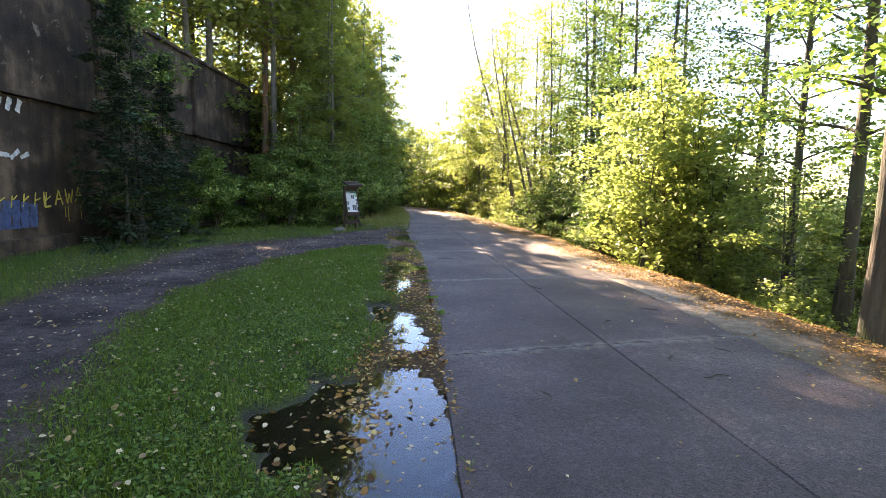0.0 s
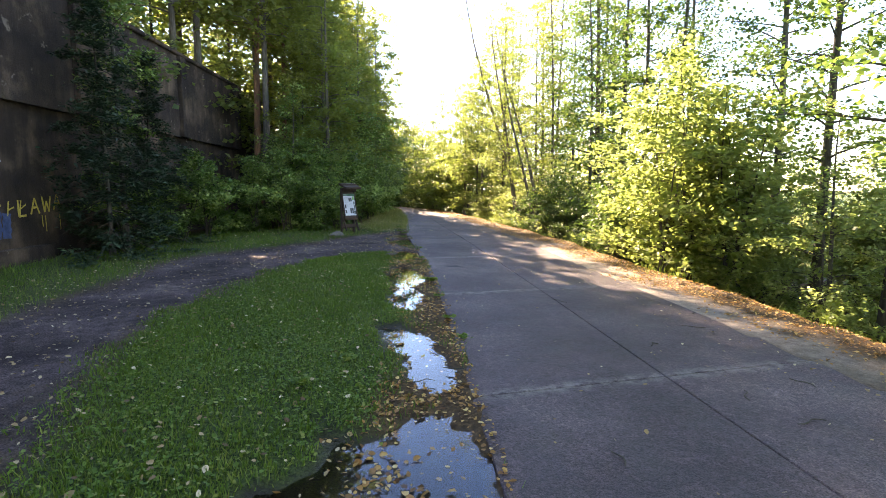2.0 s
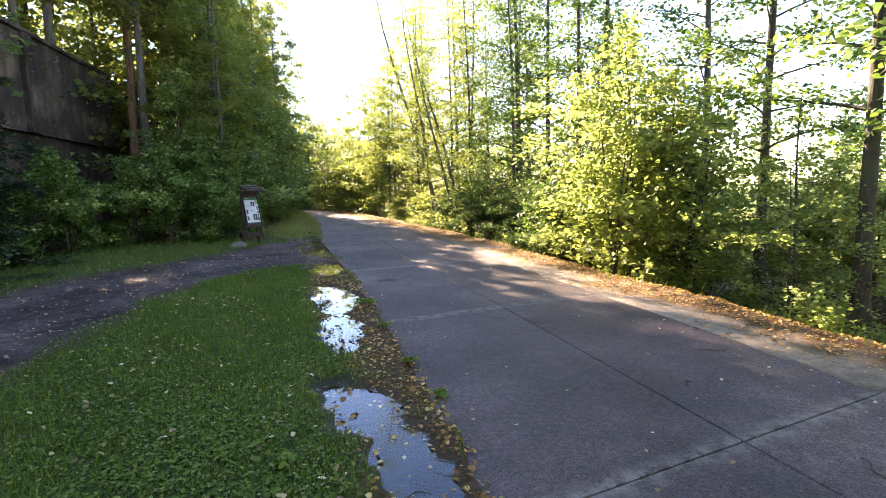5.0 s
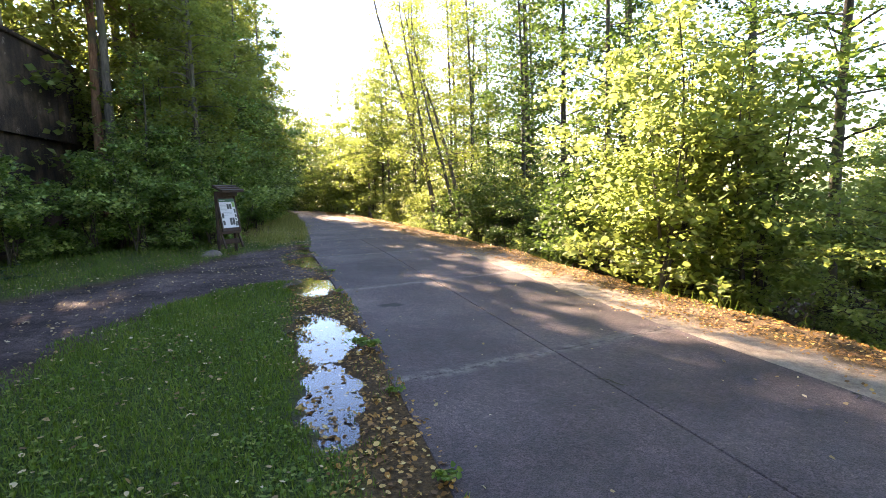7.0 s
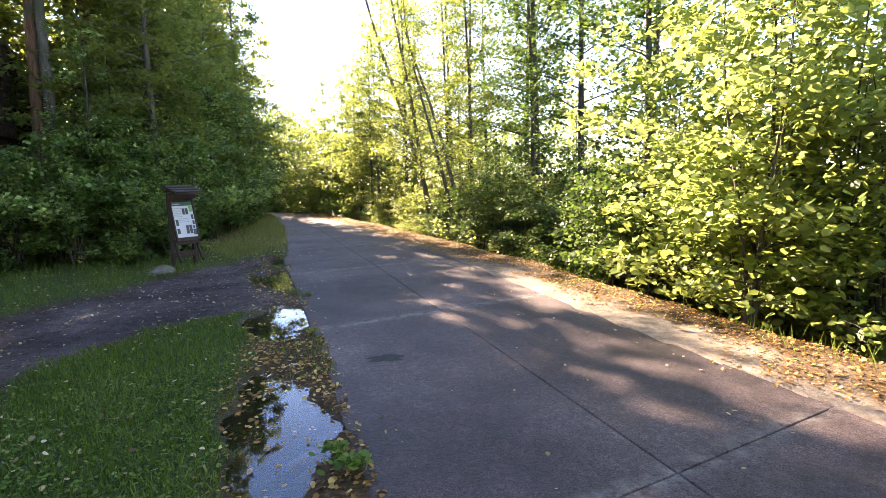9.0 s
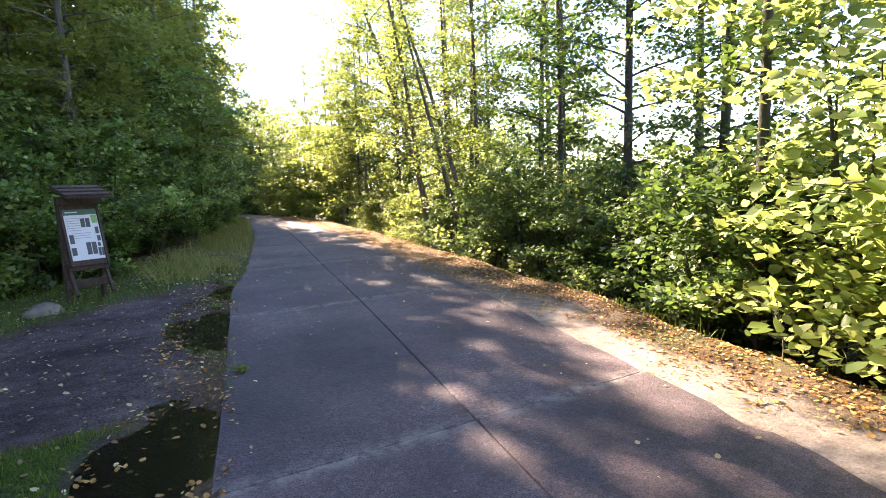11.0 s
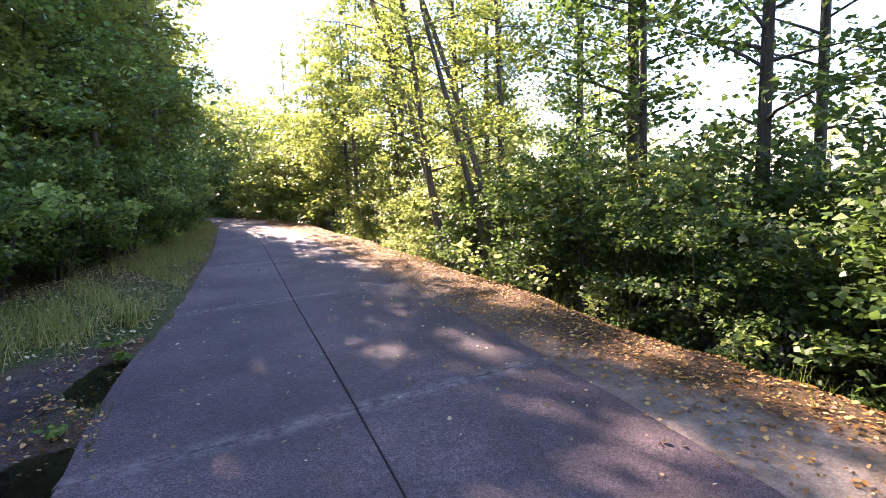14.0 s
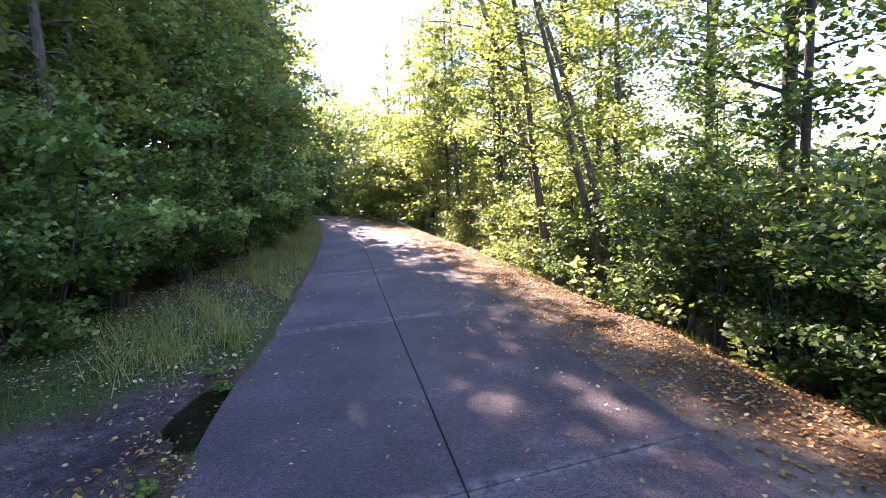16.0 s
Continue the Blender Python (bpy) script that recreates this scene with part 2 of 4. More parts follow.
def tube(points, radii, sides):
    """A tapered tube along points: arrays of verts and quads."""
    p = np.asarray(points, float)
    way = np.gradient(p, axis=0)
    way /= np.linalg.norm(way, axis=1)[:, None] + 1e-9
    ref = np.where(np.abs(way[:, 2:3]) > 0.9, np.array([[1.0, 0, 0]]), np.array([[0, 0, 1.0]]))
    u = np.cross(way, ref)
    u /= np.linalg.norm(u, axis=1)[:, None]
    v = np.cross(way, u)
    a = np.arange(sides) * 2 * np.pi / sides
    ring = u[:, None] * np.cos(a)[None, :, None] + v[:, None] * np.sin(a)[None, :, None]
    verts = (p[:, None] + ring * np.asarray(radii)[:, None, None]).reshape(-1, 3)
    i, k = np.meshgrid(np.arange(len(p) - 1), np.arange(sides), indexing="ij")
    k2 = (k + 1) % sides
    quads = np.stack([i * sides + k, i * sides + k2, (i + 1) * sides + k2, (i + 1) * sides + k], -1).reshape(-1, 4)
    return verts, quads


def joined(pieces):
    vs, qs, off = [], [], 0
    for v, q in pieces:
        vs.append(v), qs.append(q + off)
        off += len(v)
    return np.concatenate(vs), np.concatenate(qs)


def leaves(rng, at, size, flat=0.55, slim=0.72, hang=0.0):
    """One folded quad a leaf: its middle at `at`, turned about, more or less level."""
    n = len(at)
    nor = rng.normal(0, flat, (n, 3)) + np.array([0, 0, 1.0])
    nor /= np.linalg.norm(nor, axis=1)[:, None]
    a = rng.uniform(0, 2 * np.pi, n)
    way = np.stack([np.cos(a), np.sin(a), rng.normal(-hang, 0.25, n)], 1)
    way -= nor * (way * nor).sum(1)[:, None] * (1 - min(hang, 1))
    way /= np.linalg.norm(way, axis=1)[:, None]
    side = np.cross(way, nor)
    side /= np.linalg.norm(side, axis=1)[:, None] + 1e-9
    s = (size * rng.uniform(0.6, 1.25, n))[:, None]
    up = nor * s * 0.12
    v = np.stack([at - way * s * 0.5, at + side * s * slim * 0.5 + up, at + way * s * 0.5, at - side * s * slim * 0.5 + up], 1)
    return v.reshape(-1, 3), np.arange(4 * n).reshape(-1, 4)


def round_leaves(rng, at, size, flat=0.3):
    """Two folded quads a leaf, with a broad middle and a point, for what lies near the eye."""
    n = len(at)
    nor = rng.normal(0, flat, (n, 3)) + np.array([0, 0, 1.0])
    nor /= np.linalg.norm(nor, axis=1)[:, None]
    a = rng.uniform(0, 2 * np.pi, n)
    way = np.stack([np.cos(a), np.sin(a), np.zeros(n)], 1)
    way -= nor * (way * nor).sum(1)[:, None]
    way /= np.linalg.norm(way, axis=1)[:, None]
    side = np.cross(way, nor)
    s = (size * rng.uniform(0.5, 1.3, n))[:, None]
    w = rng.uniform(0.25, 0.42, n)[:, None]
    curl = nor * s * rng.uniform(-0.05, 0.22, n)[:, None]
    v = np.stack([at - way * s * 0.5, at - way * s * 0.25 + side * s * w + curl, at + way * s * 0.2 + side * s * w * 0.8 + curl, at + way * s * 0.5 + curl * 0.6,
                  at + way * s * 0.2 - side * s * w * 0.8 + curl, at - way * s * 0.25 - side * s * w + curl], 1).reshape(-1, 3)
    o = np.arange(n)[:, None] * 6
    q = np.concatenate([o + np.array([[0, 1, 2, 3]]), o + np.array([[3, 4, 5, 0]])], 1).reshape(-1, 4)
    return v, q


def stem(rng, start, height, lean, wobble, n=9):
    """A rising line with a lean and soft bends."""
    t = np.linspace(0, 1, n)
    ph = rng.uniform(0, 6.28, 4)
    x = start[0] + lean[0] * t + wobble * t * (np.sin(2.6 * t + ph[0]) + 0.5 * np.sin(6 * t + ph[1]) - np.sin(ph[0]) - 0.5 * np.sin(ph[1]))
    y = start[1] + lean[1] * t + wobble * t * (np.sin(2.6 * t + ph[2]) + 0.5 * np.sin(6 * t + ph[3]) - np.sin(ph[2]) - 0.5 * np.sin(ph[3]))
    return np.stack([x, y, start[2] + height * t], 1)


def plant(seed, height, radius, stems=1, base=0.35, reach=2.0, boughs=26, count=5000, size=0.11, shape="round",
          lean=(0, 0), wobble=0.12, rise=0.5, droop=0.15, flat=0.5, slim=0.72, spread=0.24, hang=0.0, splay=0.0, layer=0.45, broad=False):
    """A tree or shrub: wood (verts, quads) and leaves (verts, quads). base: where the boughs begin, as a share of the height."""
    rng = np.random.default_rng(seed)
    wood, trunks, spots = [], [], []
    for s in range(stems):
        a = rng.uniform(0, 6.28)
        out = splay * rng.uniform(0.5, 1.0)
        h = height * (1 if s == 0 else rng.uniform(0.65, 1.0))
        foot = (rng.normal(0, 0.10 if stems > 1 else 0), rng.normal(0, 0.10 if stems > 1 else 0), -0.12)
        line = stem(rng, foot, h, (lean[0] + out * math.cos(a), lean[1] + out * math.sin(a)), wobble)
        r = radius * (1 if s == 0 else rng.uniform(0.6, 0.95))
        rad = r * (1 - 0.88 * np.linspace(0, 1, len(line)) ** 0.9)
        rad[0] *= 1.45
        trunks.append(tube(line, rad, 8 if radius > 0.06 else 5))
        for b in range(boughs // stems):
            f = base + (1 - base) * (b + rng.uniform(0, 1)) / (boughs // stems)
            g = (f - base) / (1 - base)
            if shape == "cone":
                long = reach * (1 - g) ** 0.85 + 0.15
            elif shape == "tall":
                long = reach * (0.55 + 0.45 * math.sin(3.1 * min(1, g + 0.15))) * (1 - 0.55 * g)
            else:
                long = reach * math.sqrt(max(0.06, 1 - (2 * g - 0.85) ** 2 / 1.35))
            long *= rng.uniform(0.4, 1.3)
            k = min(len(line) - 1.001, f * (len(line) - 1))
            i = int(k)
            p0 = line[i] + (line[i + 1] - line[i]) * (k - i)
            a = b * 2.4 + rng.uniform(-0.6, 0.6)
            t = np.linspace(0, 1, 6)
            keep = [0, 2, 5] if radius < 0.06 else [0, 1, 3, 5]
            up = rise * long * rng.uniform(0.5, 1.2) * (1 if shape != "cone" else 0.4 - 0.9 * (1 - g))
            bend = rng.normal(0, 0.15) * long
            bough = p0 + np.stack([math.cos(a) * long * t - math.sin(a) * bend * t ** 2, math.sin(a) * long * t + math.cos(a) * bend * t ** 2,
                                   up * t - droop * long * t ** 2], 1)
            br = max(0.006, rad[i] * 0.38) * (1 - 0.85 * t)
            wood.append(tube(bough[keep], br[keep], 3))
            twigs = max(2, int(long * 3.2))
            for w in range(twigs):
                q = rng.uniform(0.25, 1.0)
                j = min(4, int(q * 5))
                root = bough[j] + (bough[j + 1] - bough[j]) * (q * 5 - j)
                ta = a + rng.choice([-1, 1]) * rng.uniform(0.5, 1.3)
                tl = long * (1.05 - q * 0.6) * rng.uniform(0.25, 0.55)
                tip = root + np.array([math.cos(ta) * tl, math.sin(ta) * tl, tl * rng.uniform(-0.25, 0.35) - hang * tl * 0.8])
                if tl > 0.45 and w % 2 == 0:
                    wood.append(tube(np.array([root, tip]), np.array([0.009, 0.004]), 3))
                spots.append((root, tip))
    spots_a = np.array([s[0] for s in spots])
    spots_b = np.array([s[1] for s in spots])
    pick = rng.integers(0, len(spots), count)
    q = rng.uniform(0.05, 1.1, count)[:, None]
    at = spots_a[pick] * (1 - q) + spots_b[pick] * q
    at = at + rng.normal(0, 1, (count, 3)) * np.array([spread, spread, spread * (layer + hang)])
    at[:, 2] = np.maximum(at[:, 2], 0.06)
    tone_spot = rng.normal(0.45, 0.23, len(spots))
    tone = np.clip(tone_spot[pick] + rng.normal(0, 0.17, count), 0, 1)
    if broad:
        lv, lq = round_leaves(rng, at, size, flat)
        tone = np.repeat(tone, 2)
    else:
        lv, lq = leaves(rng, at, size, flat, slim, hang)
    return trunks, joined(wood), (lv, lq, tone)


def kind_of_plant(name, label, category, bark, leaf, **how):
    """Build one plant far off under the plan's origin; returns a function that sets copies."""
    stems, (wv, wq), (lv, lq, tone) = plant(**how)
    stem_meshes = [quads_of("trunk", v, q, bark) for v, q in stems]
    branch_mesh = quads_of("bough", wv, wq, bark)
    for me in (*stem_meshes, branch_mesh):
        me.polygons.foreach_set("use_smooth", np.ones(len(me.polygons), bool))
    crown_mesh = quads_of("crown", lv, lq, leaf, tone)

    def put(x, y, turn=0.0, size=1.0, tall=1.0, group="", words="", foliage=None, tilt=(0, 0)):
        thing = new(name)
        thing.matrix_world = pose(x, y, ground_z(x, y), tilt[0], tilt[1], turn) @ Matrix.Diagonal((size, size, size * tall, 1))
        tagged(thing, words or label, category, group)
        for me in stem_meshes:
            part("trunk" if len(stem_meshes) == 1 else "stem", me, thing)
        tagged(part("bough", branch_mesh, thing), kind="stuff")
        crown = part("crown", crown_mesh, thing)
        if foliage:
            crown.material_slots[0].link = "OBJECT"
            crown.material_slots[0].material = foliage
        return thing
    return put


# ---- the plan ----
ROAD_Y = [-8, 2.1, 6.0, 9.76, 13.76, 17.76, 21.67, 26, 30, 35, 39, 42, 44.5, 47, 49]
ROAD_X = [3.82, 2.28, 1.69, 1.14, 0.53, -0.10, -0.77, -1.48, -2.15, -3.12, -4.35, -5.6, -7.3, -11.0, -18.0]
# how far the slabs show on either side of the joint before verge and leaves cover them
EDGE_Y = [-8, 2, 4, 6.5, 9, 13, 17, 19.5, 22, 27, 31, 35, 39, 43]
EDGE_LEFT = [1.80, 1.78, 1.72, 1.65, 1.58, 1.56, 1.62, 1.66, 1.48, 1.25, 1.20, 1.15, 1.0, 1.0]
EDGE_RIGHT = [1.56, 1.56, 1.56, 1.56, 1.54, 1.56, 1.66, 1.68, 1.62, 1.42, 1.12, 1.0, 0.9, 1.0]


def road_mid(y):
    """The road's centre joint, smooth between its known points."""
    y = np.asarray(y, float)
    return (np.interp(y - 0.9, ROAD_Y, ROAD_X) + np.interp(y, ROAD_Y, ROAD_X) + np.interp(y + 0.9, ROAD_Y, ROAD_X)) / 3


def left_edge(y):
    return road_mid(y) - np.interp(y, EDGE_Y, EDGE_LEFT)


def right_edge(y):
    return road_mid(y) + np.interp(y, EDGE_Y, EDGE_RIGHT)


PATH_Y = [-8, 1.0, 3.1, 4.3, 5.8, 8.0, 10.8, 12.7, 13.9, 14.4]
PATH_RIGHT = [-0.9, -1.3, -1.95, -2.6, -3.3, -3.75, -3.65, -3.35, -2.75, -1.7]
SIDE_Y = [-8, 3, 6.8, 9.1, 12, 13.5, 15, 16, 18, 19.4, 20.2]
SIDE_X = [-5.2, -5.2, -5.44, -5.7, -6.2, -6.0, -5.0, -4.4, -3.8, -3.0, -2.1]
# puddles: middle, half widths, turn in degrees
PUDDLES = [(-0.16, 3.75, 0.44, 1.45, 5), (-0.62, 4.15, 0.46, 0.80, 20), (-0.70, 6.95, 0.36, 0.60, 8), (-0.34, 6.05, 0.22, 0.55, 8), (-0.94, 9.05, 0.29, 0.72, 8),
           (-1.12, 11.05, 0.36, 0.98, 8), (-1.50, 13.85, 0.42, 0.95, 10), (-1.84, 16.95, 0.42, 0.85, 8), (-2.08, 18.95, 0.30, 0.62, 8)]


def soft(a, b, x):
    t = np.clip((x - a) / (b - a), 0, 1)
    return t * t * (3 - 2 * t)


def wave(x, y, s=1.0, seed=0.0):
    """A cheap smooth unevenness between about -1 and 1."""
    return (np.sin(x * 1.7 * s + seed) * np.cos(y * 1.3 * s + 2 * seed) + 0.6 * np.sin(x * 3.9 * s + y * 2.3 * s + seed)
            + 0.4 * np.sin(y * 6.1 * s - x * 4.7 * s + 3 * seed) + 0.3 * np.sin(x * 11 * s + 1.3 * y * s) * np.cos(9.7 * y * s)) / 1.9


def puddle_depth(x, y):
    d = np.zeros(np.broadcast(x, y).shape)
    for px, py, rx, ry, turn in PUDDLES:
        c, s = math.cos(radians(turn)), math.sin(radians(turn))
        u, v = (x - px) * c + (y - py) * s, -(x - px) * s + (y - py) * c
        r = np.sqrt((u / rx) ** 2 + (v / ry) ** 2) + 0.36 * wave(x, y, 2.3, px) + 0.22 * wave(x, y, 5.1, py)
        d = np.maximum(d, 1 - soft(0.55, 1.3, r))
    return d


def fields(x, y):
    """What covers the ground at each place, and its height."""
    x, y = np.asarray(x, float), np.asarray(y, float)
    w = wave(x, y)
    left, right = left_edge(y), right_edge(y)
    pr = np.where(y < 14.4, np.interp(y, PATH_Y, PATH_RIGHT), left - 0.25) + 0.14 * w
    pl = np.interp(y, SIDE_Y, SIDE_X) + 0.18 * w
    path = soft(-0.4, 0.35, x - pl + 0.2 * wave(x, y, 2.2, 4)) * soft(-0.35, 0.35, pr - x + 0.2 * wave(x, y, 2.6, 1)) * (1 - soft(19.6, 20.4, y))
    verge = soft(-0.18, 0.16, x - (left - 0.72 - 0.22 * wave(x, y, 0.6, 2.0))) * (1 - soft(0, 0.05, x - left)) * (1 - soft(18.5, 20.5, y))
    lawn = soft(-0.3, 0.4, x - pr + 0.22 * wave(x, y, 2.6, 6)) * (1 - verge) * (1 - soft(0, 0.02, x - left)) * (1 - soft(14.0, 14.6, y))
    rough = soft(-0.2, 0.25, pl - x) * soft(-10, -8.5, x) * (1 - soft(22, 24, y))
    dry = soft(19.2, 20.5, y) * (1 - soft(0, 0.1, x - left + 0.12)) * soft(-3.0, -1.9, x - left) * (1 - soft(40, 46, y))
    sand = soft(0, 0.1, x - right + 0.05) * (1 - soft(0.35, 0.85, x - right + 0.35 * wave(x, y, 1.3, 5))) * (1 - 0.6 * soft(16, 19, y)) * (0.4 + 0.6 * soft(5, 8, y))
    wood = soft(0.3, 0.9, x - right)
    d = puddle_depth(x, y)
    drop = -0.42 * np.clip(x - right - 1.15 - 0.2 * w, 0, None)
    z = np.maximum(drop, -1.25 + 0.1 * w) * soft(1.0, 1.8, x - right)
    z = z + 0.012 * w + 0.03 * lawn + 0.03 * rough + 0.05 * dry - 0.075 * d
    under = soft(-0.02, 0.06, x - left) * soft(-0.02, 0.06, right - x)
    z = z * (1 - under) - 0.022 * under
    return dict(path=path, verge=verge, lawn=lawn, rough=rough, dry=dry, sand=sand, wood=wood, mud=soft(0.25, 0.7, d), z=z, under=under,
                meadow=soft(9, 13, x - right), left=left, right=right)


def ground_z(x, y):
    return float(fields(np.array([x]), np.array([y]))["z"][0])


# ---- the ground: one sheet to the horizon ----
def spaced(parts):
    return np.unique(np.concatenate([np.arange(a, b, s) for a, b, s in parts]).round(3))


def build_ground():
    xs = spaced([(-400, -40, 40), (-40, -10, 2.0), (-10, -6.4, 0.4), (-6.4, 5, 0.11), (5, 12, 0.35), (12, 40, 2.0), (40, 440, 40)])
    ys = spaced([(-300, -30, 30), (-30, -2, 2.0), (-2, 2, 0.25), (2, 21, 0.12), (21, 34, 0.22), (34, 60, 1.0), (60, 120, 6), (120, 700, 40)])
    gx, gy = np.meshgrid(xs, ys)
    f = fields(gx, gy)
    n, m = len(xs), len(ys)
    i, k = np.meshgrid(np.arange(m - 1), np.arange(n - 1), indexing="ij")
    quads = np.stack([i * n + k, i * n + k + 1, (i + 1) * n + k + 1, (i + 1) * n + k], -1).reshape(-1, 4)
    me = quads_of("ground", np.stack([gx, gy, f["z"]], -1).reshape(-1, 3), quads, SOIL)
    turf = np.clip(f["lawn"] + f["rough"] * 0.9 + f["dry"] * 0.4 + f["meadow"] + soft(0.5, 0.9, wave(gx, gy, 0.7, 1.0)) * f["wood"] * 0.5, 0, 1)
    for name, value in (("path", f["path"]), ("sand", f["sand"]), ("turf", turf), ("mud", f["mud"])):
        at = me.attributes.new(name, "FLOAT", "POINT")
        at.data.foreach_set("value", np.asarray(value, np.float32).ravel())
    me.polygons.foreach_set("use_smooth", np.ones(len(me.polygons), bool))
    ob = new("ground", me)
    tagged(ob, "trodden earth, turf and leaf mould beside the road", "ground", kind="structure")


build_ground()


def build_puddles():
    for y0, y1 in ((1.6, 7.95), (8.0, 9.92), (9.95, 12.35), (12.5, 15.1), (15.9, 17.95), (18.3, 19.7)):
        ys = np.linspace(y0, y1, 12)
        edge = left_edge(ys) - 0.004
        pts = [(float(x), float(y), -0.030) for x, y in zip(edge, ys)] + [(float(x) - 1.8, float(y), -0.030) for x, y in zip(edge[::-1], ys[::-1])]
        ob = new("puddle", mesh_of("puddle", pts, [tuple(range(24))], WATER))
        ob.visible_shadow = False
        tagged(ob, "shallow still rain puddle beside the concrete road", "puddle", "puddles along the road edge", "structure")


build_puddles()


# ---- the wall ----
WALL_FOOT, WALL_WAY = Vector((-7.86, 0.0, 0)), Vector((-0.1, 1.0, 0)).normalized()
WALL_POSE = Matrix.Translation(WALL_FOOT) @ Matrix.Rotation(math.atan2(WALL_WAY.y, WALL_WAY.x), 4, "Z")


def build_wall():
    """Local x runs along the wall, y into it, z up."""
    rng = random.Random(4)
    wall = new("wall_west")
    wall.matrix_world = WALL_POSE
    tagged(wall, "tall dark weathered concrete retaining wall with peeling paint", "wall", kind="structure")

    def course(name, x0, x1, y0, y1, z0, z1, label="", rough=0.012, step=0.45):
        bm = bmesh.new()
        nx, nz = max(2, int((x1 - x0) / step)), max(2, int((z1 - z0) / step))
        grid = {}
        for i in range(nx + 1):
            for k in range(nz + 1):
                x, z = x0 + (x1 - x0) * i / nx, z0 + (z1 - z0) * k / nz
                edge = i in (0, nx) or k in (0, nz)
                grid[i, k] = bm.verts.new((x, y0 + (0 if edge else rng.uniform(-rough, rough)), z + (rng.uniform(-0.02, 0.02) if k == nz and 0 < i < nx else 0)))
        for i in range(nx):
            for k in range(nz):
                bm.faces.new((grid[i, k], grid[i + 1, k], grid[i + 1, k + 1], grid[i, k + 1]))
        back = [bm.verts.new((x, y1, z)) for x, z in ((x0, z0), (x1, z0), (x1, z1), (x0, z1))]
        bm.faces.new(back[::-1])
        bm.faces.new([grid[i, nz] for i in range(nx + 1)] + [back[2], back[3]])
        bm.faces.new([back[1], back[2]] + [grid[nx, k] for k in range(nz, -1, -1)])
        bm.faces.new([grid[0, k] for k in range(nz + 1)] + [back[3], back[0]])
        return part(name, from_bm(name, bm, WALL), wall, label)

    course("lower_wall", -6, 25.2, 0.0, 1.0, -0.3, 3.22)
    course("upper_wall", -6, 25.2, -0.14, 1.0, 3.225, 5.85)
    course("end_wall", 25.2, 30.2, 0.35, 1.2, -0.3, 6.15)
    # plinth, broken at its edge
    course("plinth", -6, 12.4, -0.22, -0.003, -0.3, 0.34, rough=0.03, step=0.3)
    for k in range(8):
        x0, x1 = -6 + 3.9 * k, min(25.2, -6 + 3.9 * k + 3.88)
        bm = box_bm(bmesh.new(), (x1 - x0, 1.34, 0.12), Matrix.Translation(((x0 + x1) / 2, 0.43, 5.912)), 0.025)
        part("coping", from_bm("coping", bm, WALL), wall)
    for x in (3.0, 8.4, 13.8, 19.2, 24.2):
        bm = box_bm(bmesh.new(), (0.42, 0.16, 2.6), Matrix.Translation((x, -0.20, 4.53)), 0.02)
        part("pilaster", from_bm("pilaster", bm, WALL), wall)
    # sprayed strokes; local face at y = 0 below, the strokes lie a few millimetres before it
    r = np.random.default_rng(3)

    def stroke(name, x0, z0, x1, z1, wide, material):
        d = Vector((x1 - x0, z1 - z0))
        nrm = Vector((-d.y, d.x)).normalized() * wide / 2
        n = 7
        top, low = [], []
        for i in range(n):
            t = i / (n - 1)
            w = 1 + r.uniform(-0.25, 0.25)
            top.append((x0 + d.x * t + nrm.x * w, -0.022, z0 + d.y * t + nrm.y * w))
            low.append((x0 + d.x * t - nrm.x * w, -0.022, z0 + d.y * t - nrm.y * w))
        me = mesh_of(name, top + low, [(i, n + i, n + i + 1, i + 1) for i in range(n - 1)], material)
        part(name, me, wall)

    for x in np.arange(10.5, 11.8, 0.32):
        stroke("paint_stroke", x, 0.98, x + 0.05, 1.24 + r.uniform(-0.05, 0.05), 0.035, PAINT_YELLOW)
        stroke("paint_stroke", x + 0.02, 1.1, x + 0.18, 1.14 + r.uniform(-0.1, 0.1), 0.03, PAINT_YELLOW)
    # sprayed capitals L A W A, each from its own strokes
    shapes = {"L": ((0.0, 1.0, 0.02, 0.0), (0.02, 0.0, 0.8, 0.04)), "A": ((0.0, 0.0, 0.45, 1.0), (0.45, 1.0, 0.95, 0.0), (0.18, 0.4, 0.76, 0.42)),
              "W": ((0.0, 1.0, 0.25, 0.0), (0.25, 0.0, 0.5, 0.7), (0.5, 0.7, 0.75, 0.0), (0.75, 0.0, 1.0, 1.0))}
    for k, sign in enumerate("LAWA"):
        for a0, c0, a1, c1 in shapes[sign]:
            x = 11.75 + 0.34 * k
            stroke("paint_stroke", x + 0.26 * a0, 0.96 + 0.03 * k + 0.33 * c0, x + 0.26 * a1, 0.96 + 0.03 * k + 0.33 * c1, 0.045, PAINT_YELLOW)
    for x in (12.4, 12.5, 12.95):
        stroke("paint_stroke", x, 0.95, x + 0.01, 0.62 + r.uniform(-0.1, 0.1), 0.025, PAINT_YELLOW)
    for x in np.arange(10.2, 11.6, 0.24):
        stroke("paint_stroke", x, 0.55, x + 0.04, 1.05 + r.uniform(-0.1, 0.1), 0.22, PAINT_BLUE)
    for x in np.arange(9.6, 11.2, 0.26):
        stroke("paint_stroke", x, 2.0 + r.uniform(-0.05, 0.1), x + 0.24, 2.06 + r.uniform(-0.08, 0.08), 0.09, PAINT_WHITE)
        stroke("paint_stroke", x, 2.9, x + 0.1, 3.15, 0.13, PAINT_WHITE)


build_wall()


